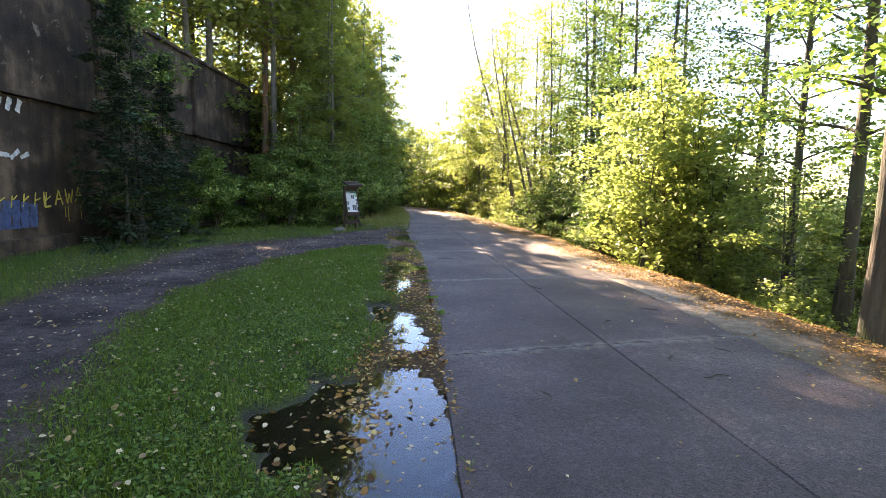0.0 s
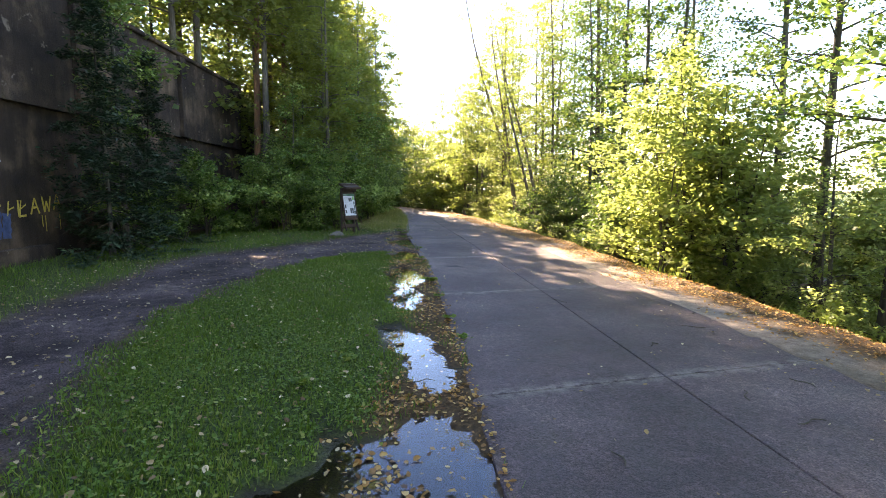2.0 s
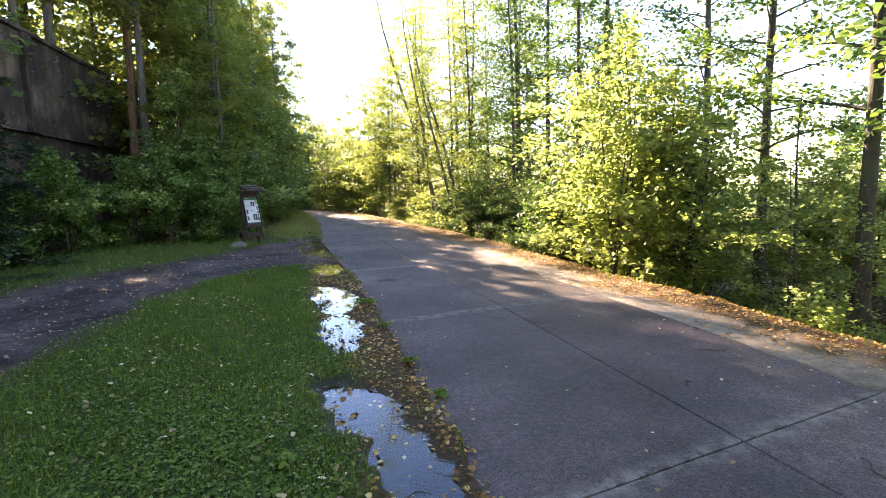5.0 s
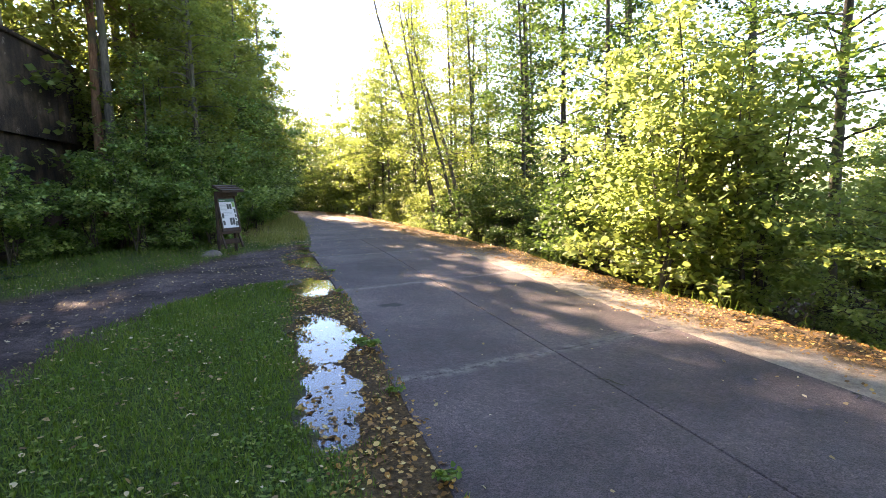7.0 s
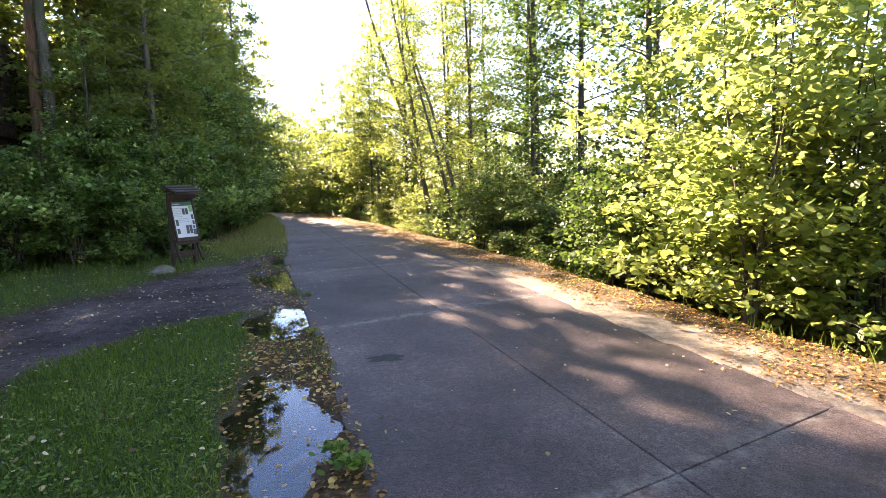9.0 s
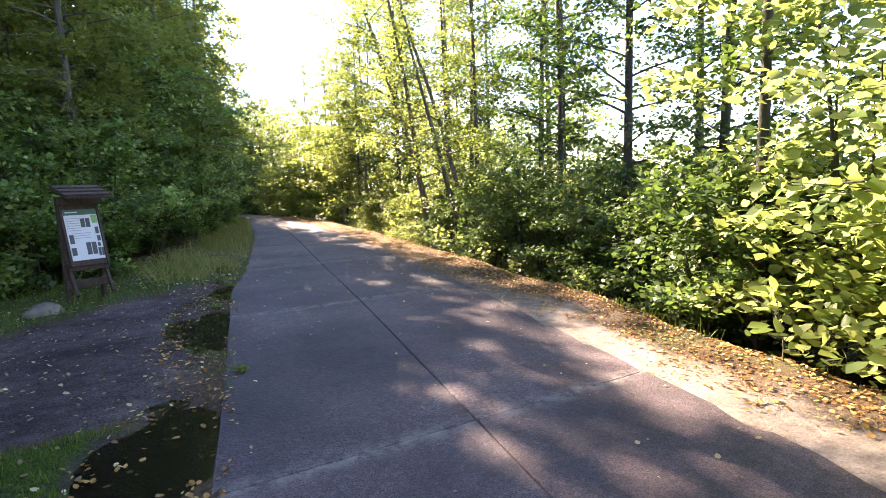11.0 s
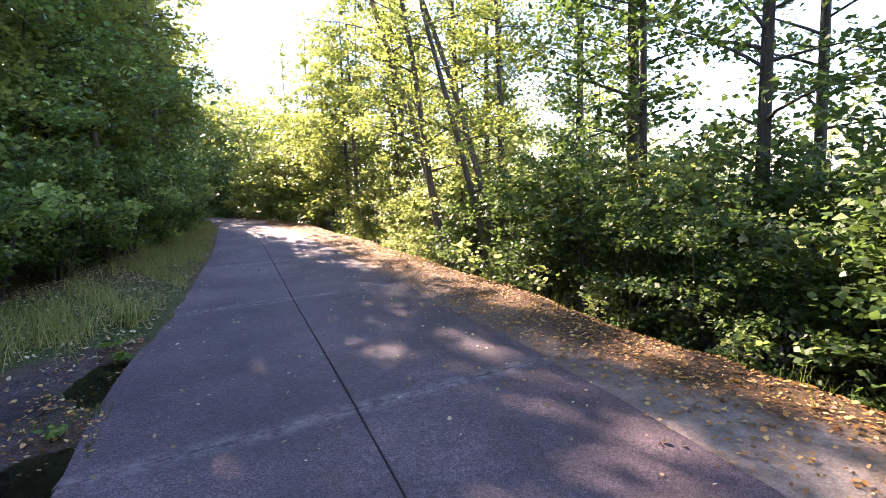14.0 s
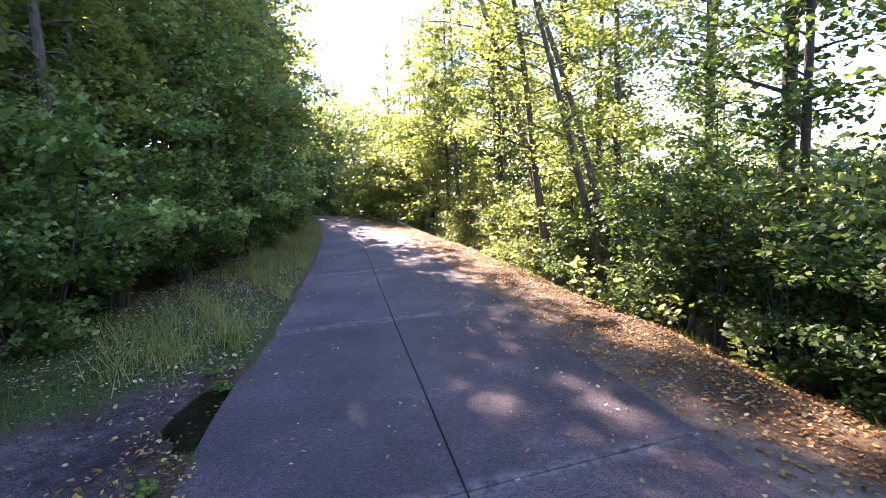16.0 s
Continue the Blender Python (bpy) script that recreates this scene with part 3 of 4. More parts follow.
# ---- the information board ----
def build_board():
    """Local x runs along the board, -y is its front."""
    board = new("information_board")
    board.matrix_world = pose(-3.97, 18.85, 0.0, 0, 0, 45) @ Matrix.Diagonal((0.50, 0.85, 1, 1))
    tagged(board, "dark wooden information board with small roof beside the path", "board")
    for x in (-0.46, 0.46):
        part("post", box("post", (0.11, 0.11, 1.62), Matrix.Translation((x, 0.06, 0.71)), WOOD, 0.012), board)
        part("brace", box("brace", (0.08, 0.07, 0.66), pose(x, -0.13, 0.44, -32, 0, 0), WOOD, 0.01), board)
    part("rail", box("rail", (1.12, 0.10, 0.12), Matrix.Translation((0, -0.02, 0.30)), WOOD, 0.012), board)
    part("rail", box("rail", (1.06, 0.10, 0.12), Matrix.Translation((0, -0.13, 0.56)), WOOD, 0.012), board)
    lay = pose(0, -0.07, 1.0, -16, 0, 0)
    part("back_panel", box("back_panel", (1.0, 0.035, 0.90), lay, WOOD, 0.006), board)
    for x in (-0.465, 0.465):
        part("frame_side", box("frame_side", (0.07, 0.05, 0.92), lay @ Matrix.Translation((x, -0.022, 0)), WOOD, 0.008), board)
    sheet = part("notice", box("notice", (0.84, 0.008, 0.74), lay @ Matrix.Translation((0, -0.024, 0.0)), SHEET, 0.001), board, "white printed notice with a green header")

    def printed(name, x, z, w, h, material):
        part(name, box(name, (w, 0.003, h), lay @ Matrix.Translation((x, -0.0305, z)), material, 0.0004), sheet)

    printed("header", 0, 0.33, 0.84, 0.08, SHEET_GREEN)
    printed("title", -0.22, 0.33, 0.30, 0.018, SHEET)
    part_lines = [(-0.22, 0.24 - 0.035 * k, 0.34) for k in range(6)] + [(-0.06, 0.02 - 0.035 * k, 0.46) for k in range(3)]
    for x, z, w in part_lines:
        printed("text_line", x, z, w, 0.009, PRINT_GREY)
    printed("leaf_print", 0.33, 0.22, 0.15, 0.12, PRINT_LEAF)
    for x, z, w, h in [(0.02, 0.17, 0.11, 0.13), (0.15, 0.17, 0.11, 0.13), (0.34, 0.05, 0.09, 0.10), (0.35, -0.07, 0.09, 0.08), (0.05, -0.21, 0.12, 0.18), (0.19, -0.21, 0.12, 0.18),
                       (0.33, -0.16, 0.07, 0.06), (0.31, -0.27, 0.07, 0.12), (0.385, -0.27, 0.06, 0.12), (-0.33, -0.06, 0.11, 0.13), (-0.33, -0.24, 0.12, 0.11)]:
        printed("picture", x, z, w, h, PRINT_DARK)
    roof = part("roof", box("roof", (1.14, 0.55, 0.035), pose(0, -0.14, 1.60, 14, 0, 0), WOOD, 0.006), board)
    for k in range(3):
        part("roof_board", box("roof_board", (1.18, 0.18, 0.024), pose(0, -0.325 + 0.18 * k, 1.585 + 0.050 * k, 8, 0, 0), WOOD, 0.005), roof)
    part("beam", box("beam", (1.16, 0.09, 0.12), Matrix.Translation((0, -0.02, 1.49)), WOOD, 0.01), board)


build_board()


# ---- plants ----
hazel = kind_of_plant("shrub", "dense broad-leaved shrub with sunlit yellow-green leaves", "shrub", BARK_DARK, LEAF_SUNLIT,
                      seed=11, height=3.4, radius=0.035, stems=7, base=0.10, reach=1.15, boughs=63, count=3900, size=0.125, splay=0.9, flat=0.55, spread=0.17, layer=0.45, slim=0.8)
maple = kind_of_plant("young_maple", "young maple with broad bright green leaves", "tree", BARK_DARK, LEAF_SUNLIT,
                      seed=12, height=5.2, radius=0.05, stems=3, base=0.12, reach=1.7, boughs=48, count=4600, size=0.13, splay=0.6, flat=0.5, slim=0.9, spread=0.19, layer=0.45)
near_maple = kind_of_plant("young_maple", "young maple with large sunlit yellow-green leaves", "tree", BARK_DARK, LEAF_SUNLIT,
                           seed=32, height=5.4, radius=0.05, stems=4, base=0.08, reach=1.6, boughs=52, count=4800, size=0.125, splay=0.7, flat=0.7, spread=0.2, layer=0.5, droop=0.3, broad=True)
thin_shrub = kind_of_plant("shrub", "thin leafy shrub under the trees", "shrub", BARK_DARK, LEAF_SUNLIT,
                           seed=13, height=2.6, radius=0.022, stems=5, base=0.2, reach=0.9, boughs=30, count=2000, size=0.115, splay=0.7, flat=0.5, spread=0.15, layer=0.45)
low_shrub = kind_of_plant("shrub", "low leafy sapling at the edge of the wood", "shrub", BARK_DARK, LEAF_SUNLIT,
                          seed=14, height=1.2, radius=0.012, stems=4, base=0.1, reach=0.5, boughs=20, count=800, size=0.1, splay=0.4, flat=0.5, spread=0.12, layer=0.45)
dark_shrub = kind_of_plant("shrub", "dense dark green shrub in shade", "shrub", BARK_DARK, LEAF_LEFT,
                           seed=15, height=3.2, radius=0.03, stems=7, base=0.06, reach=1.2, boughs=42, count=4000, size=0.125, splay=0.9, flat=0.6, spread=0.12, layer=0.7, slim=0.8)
dark_tree = kind_of_plant("tree", "leafy hornbeam with branches down to the ground", "tree", BARK_DARK, LEAF_LEFT,
                          seed=16, height=8.0, radius=0.10, stems=2, base=0.08, reach=2.3, boughs=52, count=6600, size=0.145, splay=0.5, flat=0.6, spread=0.17, droop=0.35, layer=0.65)
birch = kind_of_plant("birch", "tall birch with fine hanging foliage", "tree", BARK_GREY, LEAF_TREE,
                      seed=17, height=14.0, radius=0.14, stems=1, base=0.25, reach=2.6, boughs=60, count=8800, size=0.15, shape="tall", flat=0.8, spread=0.15, droop=0.5, hang=0.35)
alder = kind_of_plant("alder", "slender tall tree with sparse sunlit crown", "tree", BARK_DARK, LEAF_TREE,
                      seed=18, height=13.0, radius=0.12, stems=1, base=0.22, reach=1.9, boughs=44, count=5200, size=0.115, shape="tall", flat=0.55, spread=0.22, droop=0.15, wobble=0.10, layer=0.5)
pole_tree = kind_of_plant("alder", "thin tall tree with few branches", "tree", BARK_DARK, LEAF_TREE,
                          seed=19, height=12.0, radius=0.08, stems=1, base=0.26, reach=1.4, boughs=32, count=4300, size=0.115, shape="tall", flat=0.55, spread=0.2, wobble=0.12, layer=0.5)
leaning = kind_of_plant("alder", "forked leaning alder with sparse foliage", "tree", BARK_GREY, LEAF_YELLOW,
                        seed=20, height=12.0, radius=0.115, stems=2, base=0.24, reach=2.2, boughs=44, count=6200, size=0.1, shape="tall", lean=(-2.3, 0.0), wobble=0.42, splay=0.8, flat=0.5, spread=0.25)
spruce = kind_of_plant("spruce", "dark young spruce with drooping boughs by the wall", "tree", BARK_DARK, LEAF_SPRUCE,
                       seed=21, height=8.5, radius=0.09, stems=1, base=0.06, reach=2.1, boughs=90, count=12500, size=0.19, shape="cone", flat=0.35, slim=0.36, spread=0.15, droop=0.35, rise=0.5)
pine = kind_of_plant("pine", "tall pine with reddish bark", "tree", BARK_PINE, LEAF_TREE,
                     seed=22, height=15.0, radius=0.19, stems=1, base=0.5, reach=2.4, boughs=36, count=5000, size=0.15, shape="tall", flat=0.7, spread=0.3)
# added sun blocker with a high crown mostly out of view
shade_birch = kind_of_plant("birch", "very tall birch added out of view to block the sun", "tree", BARK_GREY, LEAF_TREE,
                           seed=24, height=18.0, radius=0.17, stems=1, base=0.42, reach=3.6, boughs=60, count=4200, size=0.26, flat=0.8, spread=0.34, droop=0.4, hang=0.2)
# added light blocker: its crown stays above the view and shades the road
shade_poplar = kind_of_plant("shade_poplar", "very tall unseen tree added to cast shade on the road", "tree", BARK_GREY, LEAF_TREE,
                       seed=33, height=19.0, radius=0.22, stems=1, base=0.56, reach=4.4, boughs=64, count=5600, size=0.31, flat=0.7, spread=0.38, droop=0.1)
# added canopy, out of view, that keeps sky light off the near road
shade_oak = kind_of_plant("tree", "broad unseen tree added to dim the near road", "tree", BARK_DARK, LEAF_TREE,
                    seed=23, height=12.0, radius=0.18, stems=1, base=0.2, reach=3.4, boughs=60, count=7500, size=0.17, flat=0.6, spread=0.36)

far_tree = kind_of_plant("tree", "leafy tree in the wood", "tree", BARK_DARK, LEAF_TREE,
                         seed=25, height=11.0, radius=0.15, stems=1, base=0.12, reach=3.2, boughs=40, count=2600, size=0.27, flat=0.6, spread=0.40)
far_shrub = kind_of_plant("shrub", "leafy shrub by the bend", "shrub", BARK_DARK, LEAF_LEFT,
                          seed=26, height=3.4, radius=0.03, stems=4, base=0.06, reach=1.3, boughs=28, count=1500, size=0.17, splay=0.9, flat=0.5, spread=0.22)

weed = kind_of_plant("weed", "low clump of broad green weeds at the road edge", "plant", BARK_DARK, GRASS,
                     seed=34, height=0.12, radius=0.004, stems=1, base=0.15, reach=0.1, boughs=14, count=60, size=0.05, splay=0.0, flat=0.6, spread=0.02, broad=True, wobble=0.01)
seedling = kind_of_plant("seedling", "tree seedling with a few large pale green leaves", "plant", BARK_DARK, LEAF_SUNLIT,
                         seed=35, height=0.55, radius=0.006, stems=1, base=0.3, reach=0.22, boughs=12, count=42, size=0.1, splay=0.0, flat=0.7, spread=0.05, broad=True, wobble=0.03)
rng = random.Random(21)


def right_side():
    group = "trees east of the road"
    # tall trunks that stand singly
    for x, y, put, size, turn in ((4.70, 16.0, pole_tree, 1.05, 10), (5.31, 20.0, alder, 0.98, 200), (5.02, 22.5, alder, 1.18, 130), (4.55, 21.5, pole_tree, 1.05, 30),
                                  (6.69, 19.1, alder, 1.05, 300), (8.31, 21.9, alder, 1.1, 150), (6.22, 26.8, alder, 1.05, 250), (3.88, 26.2, pole_tree, 1.15, 20), (4.16, 31.6, alder, 1.1, 75),
                                  (6.62, 9.95, alder, 1.1, 60), (5.85, 8.2, alder, 1.25, 170), (7.6, 13.2, alder, 1.0, 220), (8.3, 16.2, alder, 1.1, 90),
                                  (7.4, 29.0, alder, 1.1, 120), (5.2, 34.5, pole_tree, 1.1, 0), (2.6, 34.0, alder, 1.05, 45), (1.2, 36.5, pole_tree, 1.1, 200)):
        # darker foliage by position paints in the shade under these crowns
        put(x, y, turn, size, group=group, foliage=LEAF_LEFT if y < 10 else LEAF_SHADED if y < 25 and x > 3.8 else None)
    leaning(2.45, 25.9, 15, 0.95, group=group)
    leaning(3.1, 24.3, 330, 0.85, group=group)
    # thin sunlit crowns over the road's right side
    for x, y, size, tall in ((-0.6, 43.0, 0.85, 1.0), (0.6, 35.0, 0.80, 1.0), (1.9, 30.0, 0.78, 1.1), (2.2, 33.0, 0.95, 1.1), (3.4, 28.4, 0.85, 1.1), (4.6, 29.6, 0.95, 1.1), (3.2, 37.5, 1.0, 1.1), (6.0, 32.0, 1.0, 1.0)):
        alder(x, y, rng.uniform(0, 360), size, tall, group=group, foliage=LEAF_YELLOW, words="slender sunlit tree with yellowing leaves")
    for x, y, size in ((-0.9, 39.5, 0.66), (-0.2, 36.0, 0.62), (0.9, 34.0, 0.72), (0.3, 40.0, 0.72), (2.0, 31.0, 0.62), (-2.0, 43.0, 0.7)):
        birch(x, y, rng.uniform(0, 360), size, group=group, foliage=LEAF_YELLOW, words="young birch with yellowing sunlit leaves")
    # the hedge of young maples and shrubs along the road
    y = 12.3
    while y < 44:
        off = 2.35 + rng.uniform(-0.1, 0.35) + (0.25 if y < 14 else 0)
        edge = float(right_edge(y))
        put = maple if rng.random() < 0.45 else hazel
        if y < 40:
            # between y 15 and 25 most take the shade-coloured leaf copy
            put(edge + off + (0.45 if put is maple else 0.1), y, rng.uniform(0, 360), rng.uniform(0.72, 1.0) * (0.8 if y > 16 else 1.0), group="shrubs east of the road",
                foliage=LEAF_YELLOW if y > 26 and rng.random() < 0.7 else LEAF_SHADED if 15 < y < 25 and rng.random() < 0.88 else None)
        if 14.5 < y < 30 and rng.random() < 0.5:
            hazel(edge + off + rng.uniform(1.4, 2.2), y + rng.uniform(-0.5, 0.5), rng.uniform(0, 360), rng.uniform(0.75, 1.05), group="shrubs east of the road")
        if rng.random() < 0.4:
            low_shrub(edge + off - rng.uniform(0.3, 0.8), y + rng.uniform(-0.6, 0.6), rng.uniform(0, 360), rng.uniform(0.4, 0.75), group="saplings", foliage=LEAF_SHADED if y < 24 else None)
        y += rng.uniform(1.15, 1.6)
    for x, y, turn, size in ((4.15, 12.7, 40, 0.82), (4.9, 13.4, 160, 1.0), (5.3, 12.5, 250, 0.86), (5.9, 14.0, 300, 0.80)):
        near_maple(x, y, turn, size, group="shrubs east of the road")
    # shrubs whose shade is painted through the darker leaf copy
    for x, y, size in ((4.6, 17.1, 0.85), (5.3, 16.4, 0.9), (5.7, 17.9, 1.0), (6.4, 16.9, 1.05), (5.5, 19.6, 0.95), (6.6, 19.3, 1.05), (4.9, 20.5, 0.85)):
        hazel(x, y, rng.uniform(0, 360), size, group="shrubs east of the road", foliage=LEAF_SHADED, words="dense broad-leaved shrub with leaves coloured as in shade")
    # the thicket by the first trunks
    for x, y, size in ((6.0, 10.5, 0.95), (9.6, 12.6, 1.1)):
        dark_tree(x, y, rng.uniform(0, 360), size * 0.52, group=group, foliage=LEAF_SUNLIT, words="bushy small tree with several dark stems")
    for k in range(9):
        # two in three wear the leaf copy with shade in its colour
        hazel(6.6 + rng.uniform(0, 3.4) - 0.12 * k, 14.0 + 2.0 * k, rng.uniform(0, 360), rng.uniform(0.8, 1.2), group="undergrowth", foliage=LEAF_SHADED if k % 3 else None, words="dense broad-leaved shrub under the trees")
    for x, y, size in ((10.2, 9.8, 0.8), (11.4, 12.4, 0.9), (10.6, 14.6, 0.9), (8.8, 7.2, 0.6)):
        maple(x, y, rng.uniform(0, 360), size, group="undergrowth", words="young maple in the light of the clearing")
    for k in range(17):
        x, y = rng.uniform(6.6, 11.5), (rng.uniform(13.5, 22) if k % 3 else rng.uniform(5.5, 9))
        thin_shrub(x, y, rng.uniform(0, 360), rng.uniform(0.6, 1.15), group="undergrowth")
    for k in range(9):
        low_shrub(rng.uniform(5.2, 8), rng.uniform(7.5, 12.5), rng.uniform(0, 360), rng.uniform(0.5, 0.9), group="undergrowth")
    # the wood's far side, beyond the clearing
    for k in range(20):
        a = k / 19
        x, y = 24 + 10 * a + rng.uniform(-4, 4), -4 + 84 * a
        # the sun on these trees is painted by the lighter leaf copy
        far_tree(x, y, rng.uniform(0, 360), rng.uniform(0.45, 0.65), group="far trees", foliage=LEAF_SUNLIT, words="sunlit tree beyond the clearing")
    for k in range(11):
        x, y = rng.uniform(2, 16), rng.uniform(38, 70)
        far_tree(x, y, rng.uniform(0, 360), rng.uniform(0.6, 0.85), group="far trees", foliage=LEAF_YELLOW, words="sunlit tree along the bend")


def left_side():
    group = "trees west of the road"
    spruce(-7.9, 12.8, 0, 0.62, 1.16)
    spruce(-8.2, 14.7, 110, 0.58)
    pole_tree(-8.1, 13.6, 70, 0.85, group=group, foliage=LEAF_LEFT)
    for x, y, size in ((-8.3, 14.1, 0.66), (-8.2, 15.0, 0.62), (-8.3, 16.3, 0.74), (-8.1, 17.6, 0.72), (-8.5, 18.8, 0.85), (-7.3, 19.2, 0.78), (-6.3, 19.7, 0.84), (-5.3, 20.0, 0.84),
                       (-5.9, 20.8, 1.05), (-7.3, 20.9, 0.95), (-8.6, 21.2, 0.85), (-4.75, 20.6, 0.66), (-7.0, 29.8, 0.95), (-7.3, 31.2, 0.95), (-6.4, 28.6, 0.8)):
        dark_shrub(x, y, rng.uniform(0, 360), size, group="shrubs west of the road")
    y = 21.3
    while y < 42:
        edge = float(left_edge(y))
        off = float(np.interp(y, [21, 25, 30, 36], [2.7, 2.15, 1.6, 0.95]))
        dark_shrub(edge - off - rng.uniform(0, 0.3), y, rng.uniform(0, 360), rng.uniform(0.68, 0.95), group="shrubs west of the road")
        if y < 28.6 or 31.4 < y < 36:
            # some nearer hornbeams get the lighter leaf copy, standing in for sunlit crowns
            dark_tree(edge - off - 1.3 - rng.uniform(0, 0.7), y + rng.uniform(-0.5, 0.5), rng.uniform(0, 360), rng.uniform(0.62, 0.8) if y < 25.5 else rng.uniform(0.90, 1.05), group=group, foliage=LEAF_SUNLIT if y < 25.5 and rng.random() < 0.6 else None)
        elif y > 36:
            far_tree(edge - off - 1.8, y, rng.uniform(0, 360), rng.uniform(0.6, 0.75), group=group, foliage=LEAF_LEFT)
        y += rng.uniform(1.5, 2.0)
    for x, y, put, size in ((-5.7, 22.9, birch, 0.78), (-7.6, 26.0, birch, 0.95), (-6.3, 24.5, birch, 0.80), (-8.6, 26.0, pine, 0.95), (-7.2, 27.5, birch, 0.90), (-6.6, 30.5, birch, 0.80),
                            (-9.0, 30.5, far_tree, 1.1), (-7.6, 34.0, birch, 0.92), (-8.6, 37.5, far_tree, 1.0), (-9.0, 23.8, pine, 1.0), (-8.8, 41, far_tree, 0.9), (-12.0, 34, far_tree, 1.1),
                            (-5.7, 28.8, birch, 0.80), (-5.6, 33.4, birch, 0.86), (-6.3, 35.9, birch, 0.88)):
        put(x, y, rng.uniform(0, 360), size, group=group)
    # set where their crowns cut the sun off lawn and near road
    for x, y, size in ((-8.4, 23.3, 1.0), (-10.4, 20.2, 1.0), (-12.2, 24.0, 1.05), (-11.6, 16.6, 1.0), (-11.2, 12.6, 0.95)):
        shade_birch(x, y, rng.uniform(0, 360), size, group=group)
    # hidden row behind the birches, added to cast shade on the road
    for k in range(5):
        far_tree(-8.9 - rng.uniform(0, 0.6), 28.6 + k * 2.6, rng.uniform(0, 360), rng.uniform(1.05, 1.2), group=group)
    # one more added crown, to dapple the shoulder
    for x, y, size in ((-9.0, 40.2, 0.9),):
        shade_birch(x, y, rng.uniform(0, 360), size, group=group)
    # placed along the sun's rays to shade road, lawn and path
    for x, y, turn, size in ((-10.2, 21.6, 10, 0.95), (-9.6, 25.6, 80, 0.97), (-10.4, 29.2, 150, 1.0), (-12.0, 32.8, 220, 1.0), (-13.0, 25.0, 300, 0.95)):
        shade_poplar(x, y, turn, size, group=group)
    # behind the wall; the first three are added to shade lawn and path
    for x, y, size in ((-14.0, 18.4, 1.1), (-14.4, 22.2, 1.15), (-13.0, 27.0, 1.05)):
        far_tree(x, y, 40 * y, size, group="trees behind the wall", foliage=LEAF_SUNLIT, words="tall sunlit tree behind the concrete wall")
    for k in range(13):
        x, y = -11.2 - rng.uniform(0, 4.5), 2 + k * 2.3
        # lighter leaf copy here too, so crowns look sunlit by colour
        (birch if k % 3 == 2 else far_tree)(x, y, rng.uniform(0, 360), rng.uniform(0.9, 1.1), group="trees behind the wall", foliage=LEAF_SUNLIT, words="tall sunlit tree behind the concrete wall")
    # the wood at the bend
    for x, y, size in ((-9.5, 46, 0.85), (-12, 56, 0.95), (-15, 42, 1.0), (-11, 62, 0.75), (-16, 55, 0.85), (-2, 58, 0.62), (3, 58, 0.7)):
        far_tree(x, y, rng.uniform(0, 360), size, group=group)
    for x, y, size in ((-8.2, 54.0, 0.78), (-6.2, 53.0, 0.78), (-4.4, 51.5, 0.74), (-2.6, 50.0, 0.70), (-5.2, 57.0, 0.85), (-7.4, 58.0, 0.9), (-9.3, 57.0, 0.9), (-7.2, 55.5, 0.85), (-5.4, 54.6, 0.8), (-3.6, 53.0, 0.75), (-6.8, 60.0, 1.0), (-9.0, 61.0, 1.0), (-3.0, 56.0, 0.8)):
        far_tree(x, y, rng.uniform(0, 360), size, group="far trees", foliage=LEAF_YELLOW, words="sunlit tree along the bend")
    for k in range(4):
        y = 37 + k * 2.4
        maple(float(right_edge(y)) + 2.2 + rng.uniform(0, 1.0), y, rng.uniform(0, 360), rng.uniform(1.0, 1.3), group="shrubs east of the road", foliage=LEAF_YELLOW)
        far_tree(float(left_edge(y)) - 3.0 - rng.uniform(0, 0.8), y + 2.5, rng.uniform(0, 360), rng.uniform(0.65, 0.8), group=group, foliage=LEAF_LEFT)
    # tall trees added behind the left foliage to keep sun off the bend
    for x, y, size in ((-10.2, 53.0, 1.15), (-11.8, 56.0, 1.2), (-9.9, 50.2, 1.0), (-13.4, 59.0, 1.2)):
        far_tree(x, y, rng.uniform(0, 360), size, group=group, foliage=LEAF_LEFT)
    for k in range(12):
        far_shrub(-10.5 - 1.25 * k, 29.0 + 1.7 * k + rng.uniform(-0.6, 0.6), rng.uniform(0, 360), rng.uniform(1.3, 1.7), group="undergrowth", words="dense dark shrub under the trees")
    # the thicket that closes the view where the road turns off; its shade is in the leaf colour
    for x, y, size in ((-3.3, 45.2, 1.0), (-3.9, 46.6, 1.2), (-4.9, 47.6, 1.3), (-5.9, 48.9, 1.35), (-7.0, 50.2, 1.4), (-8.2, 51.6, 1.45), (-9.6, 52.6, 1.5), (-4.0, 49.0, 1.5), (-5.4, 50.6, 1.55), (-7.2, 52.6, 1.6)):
        far_shrub(x, y, rng.uniform(0, 360), size, group="shrubs at the bend", foliage=LEAF_SHADED)
    for k in range(6):
        y = 39.5 + k * 1.2
        far_shrub(float(left_edge(y)) - 0.95 - rng.uniform(0, 0.4), y, rng.uniform(0, 360), rng.uniform(0.8, 1.1), group="shrubs at the bend")
        if k < 4:
            far_shrub(float(right_edge(y)) + 1.4 + rng.uniform(0, 0.4), y, rng.uniform(0, 360), rng.uniform(0.8, 1.1), group="shrubs at the bend", foliage=LEAF_YELLOW)


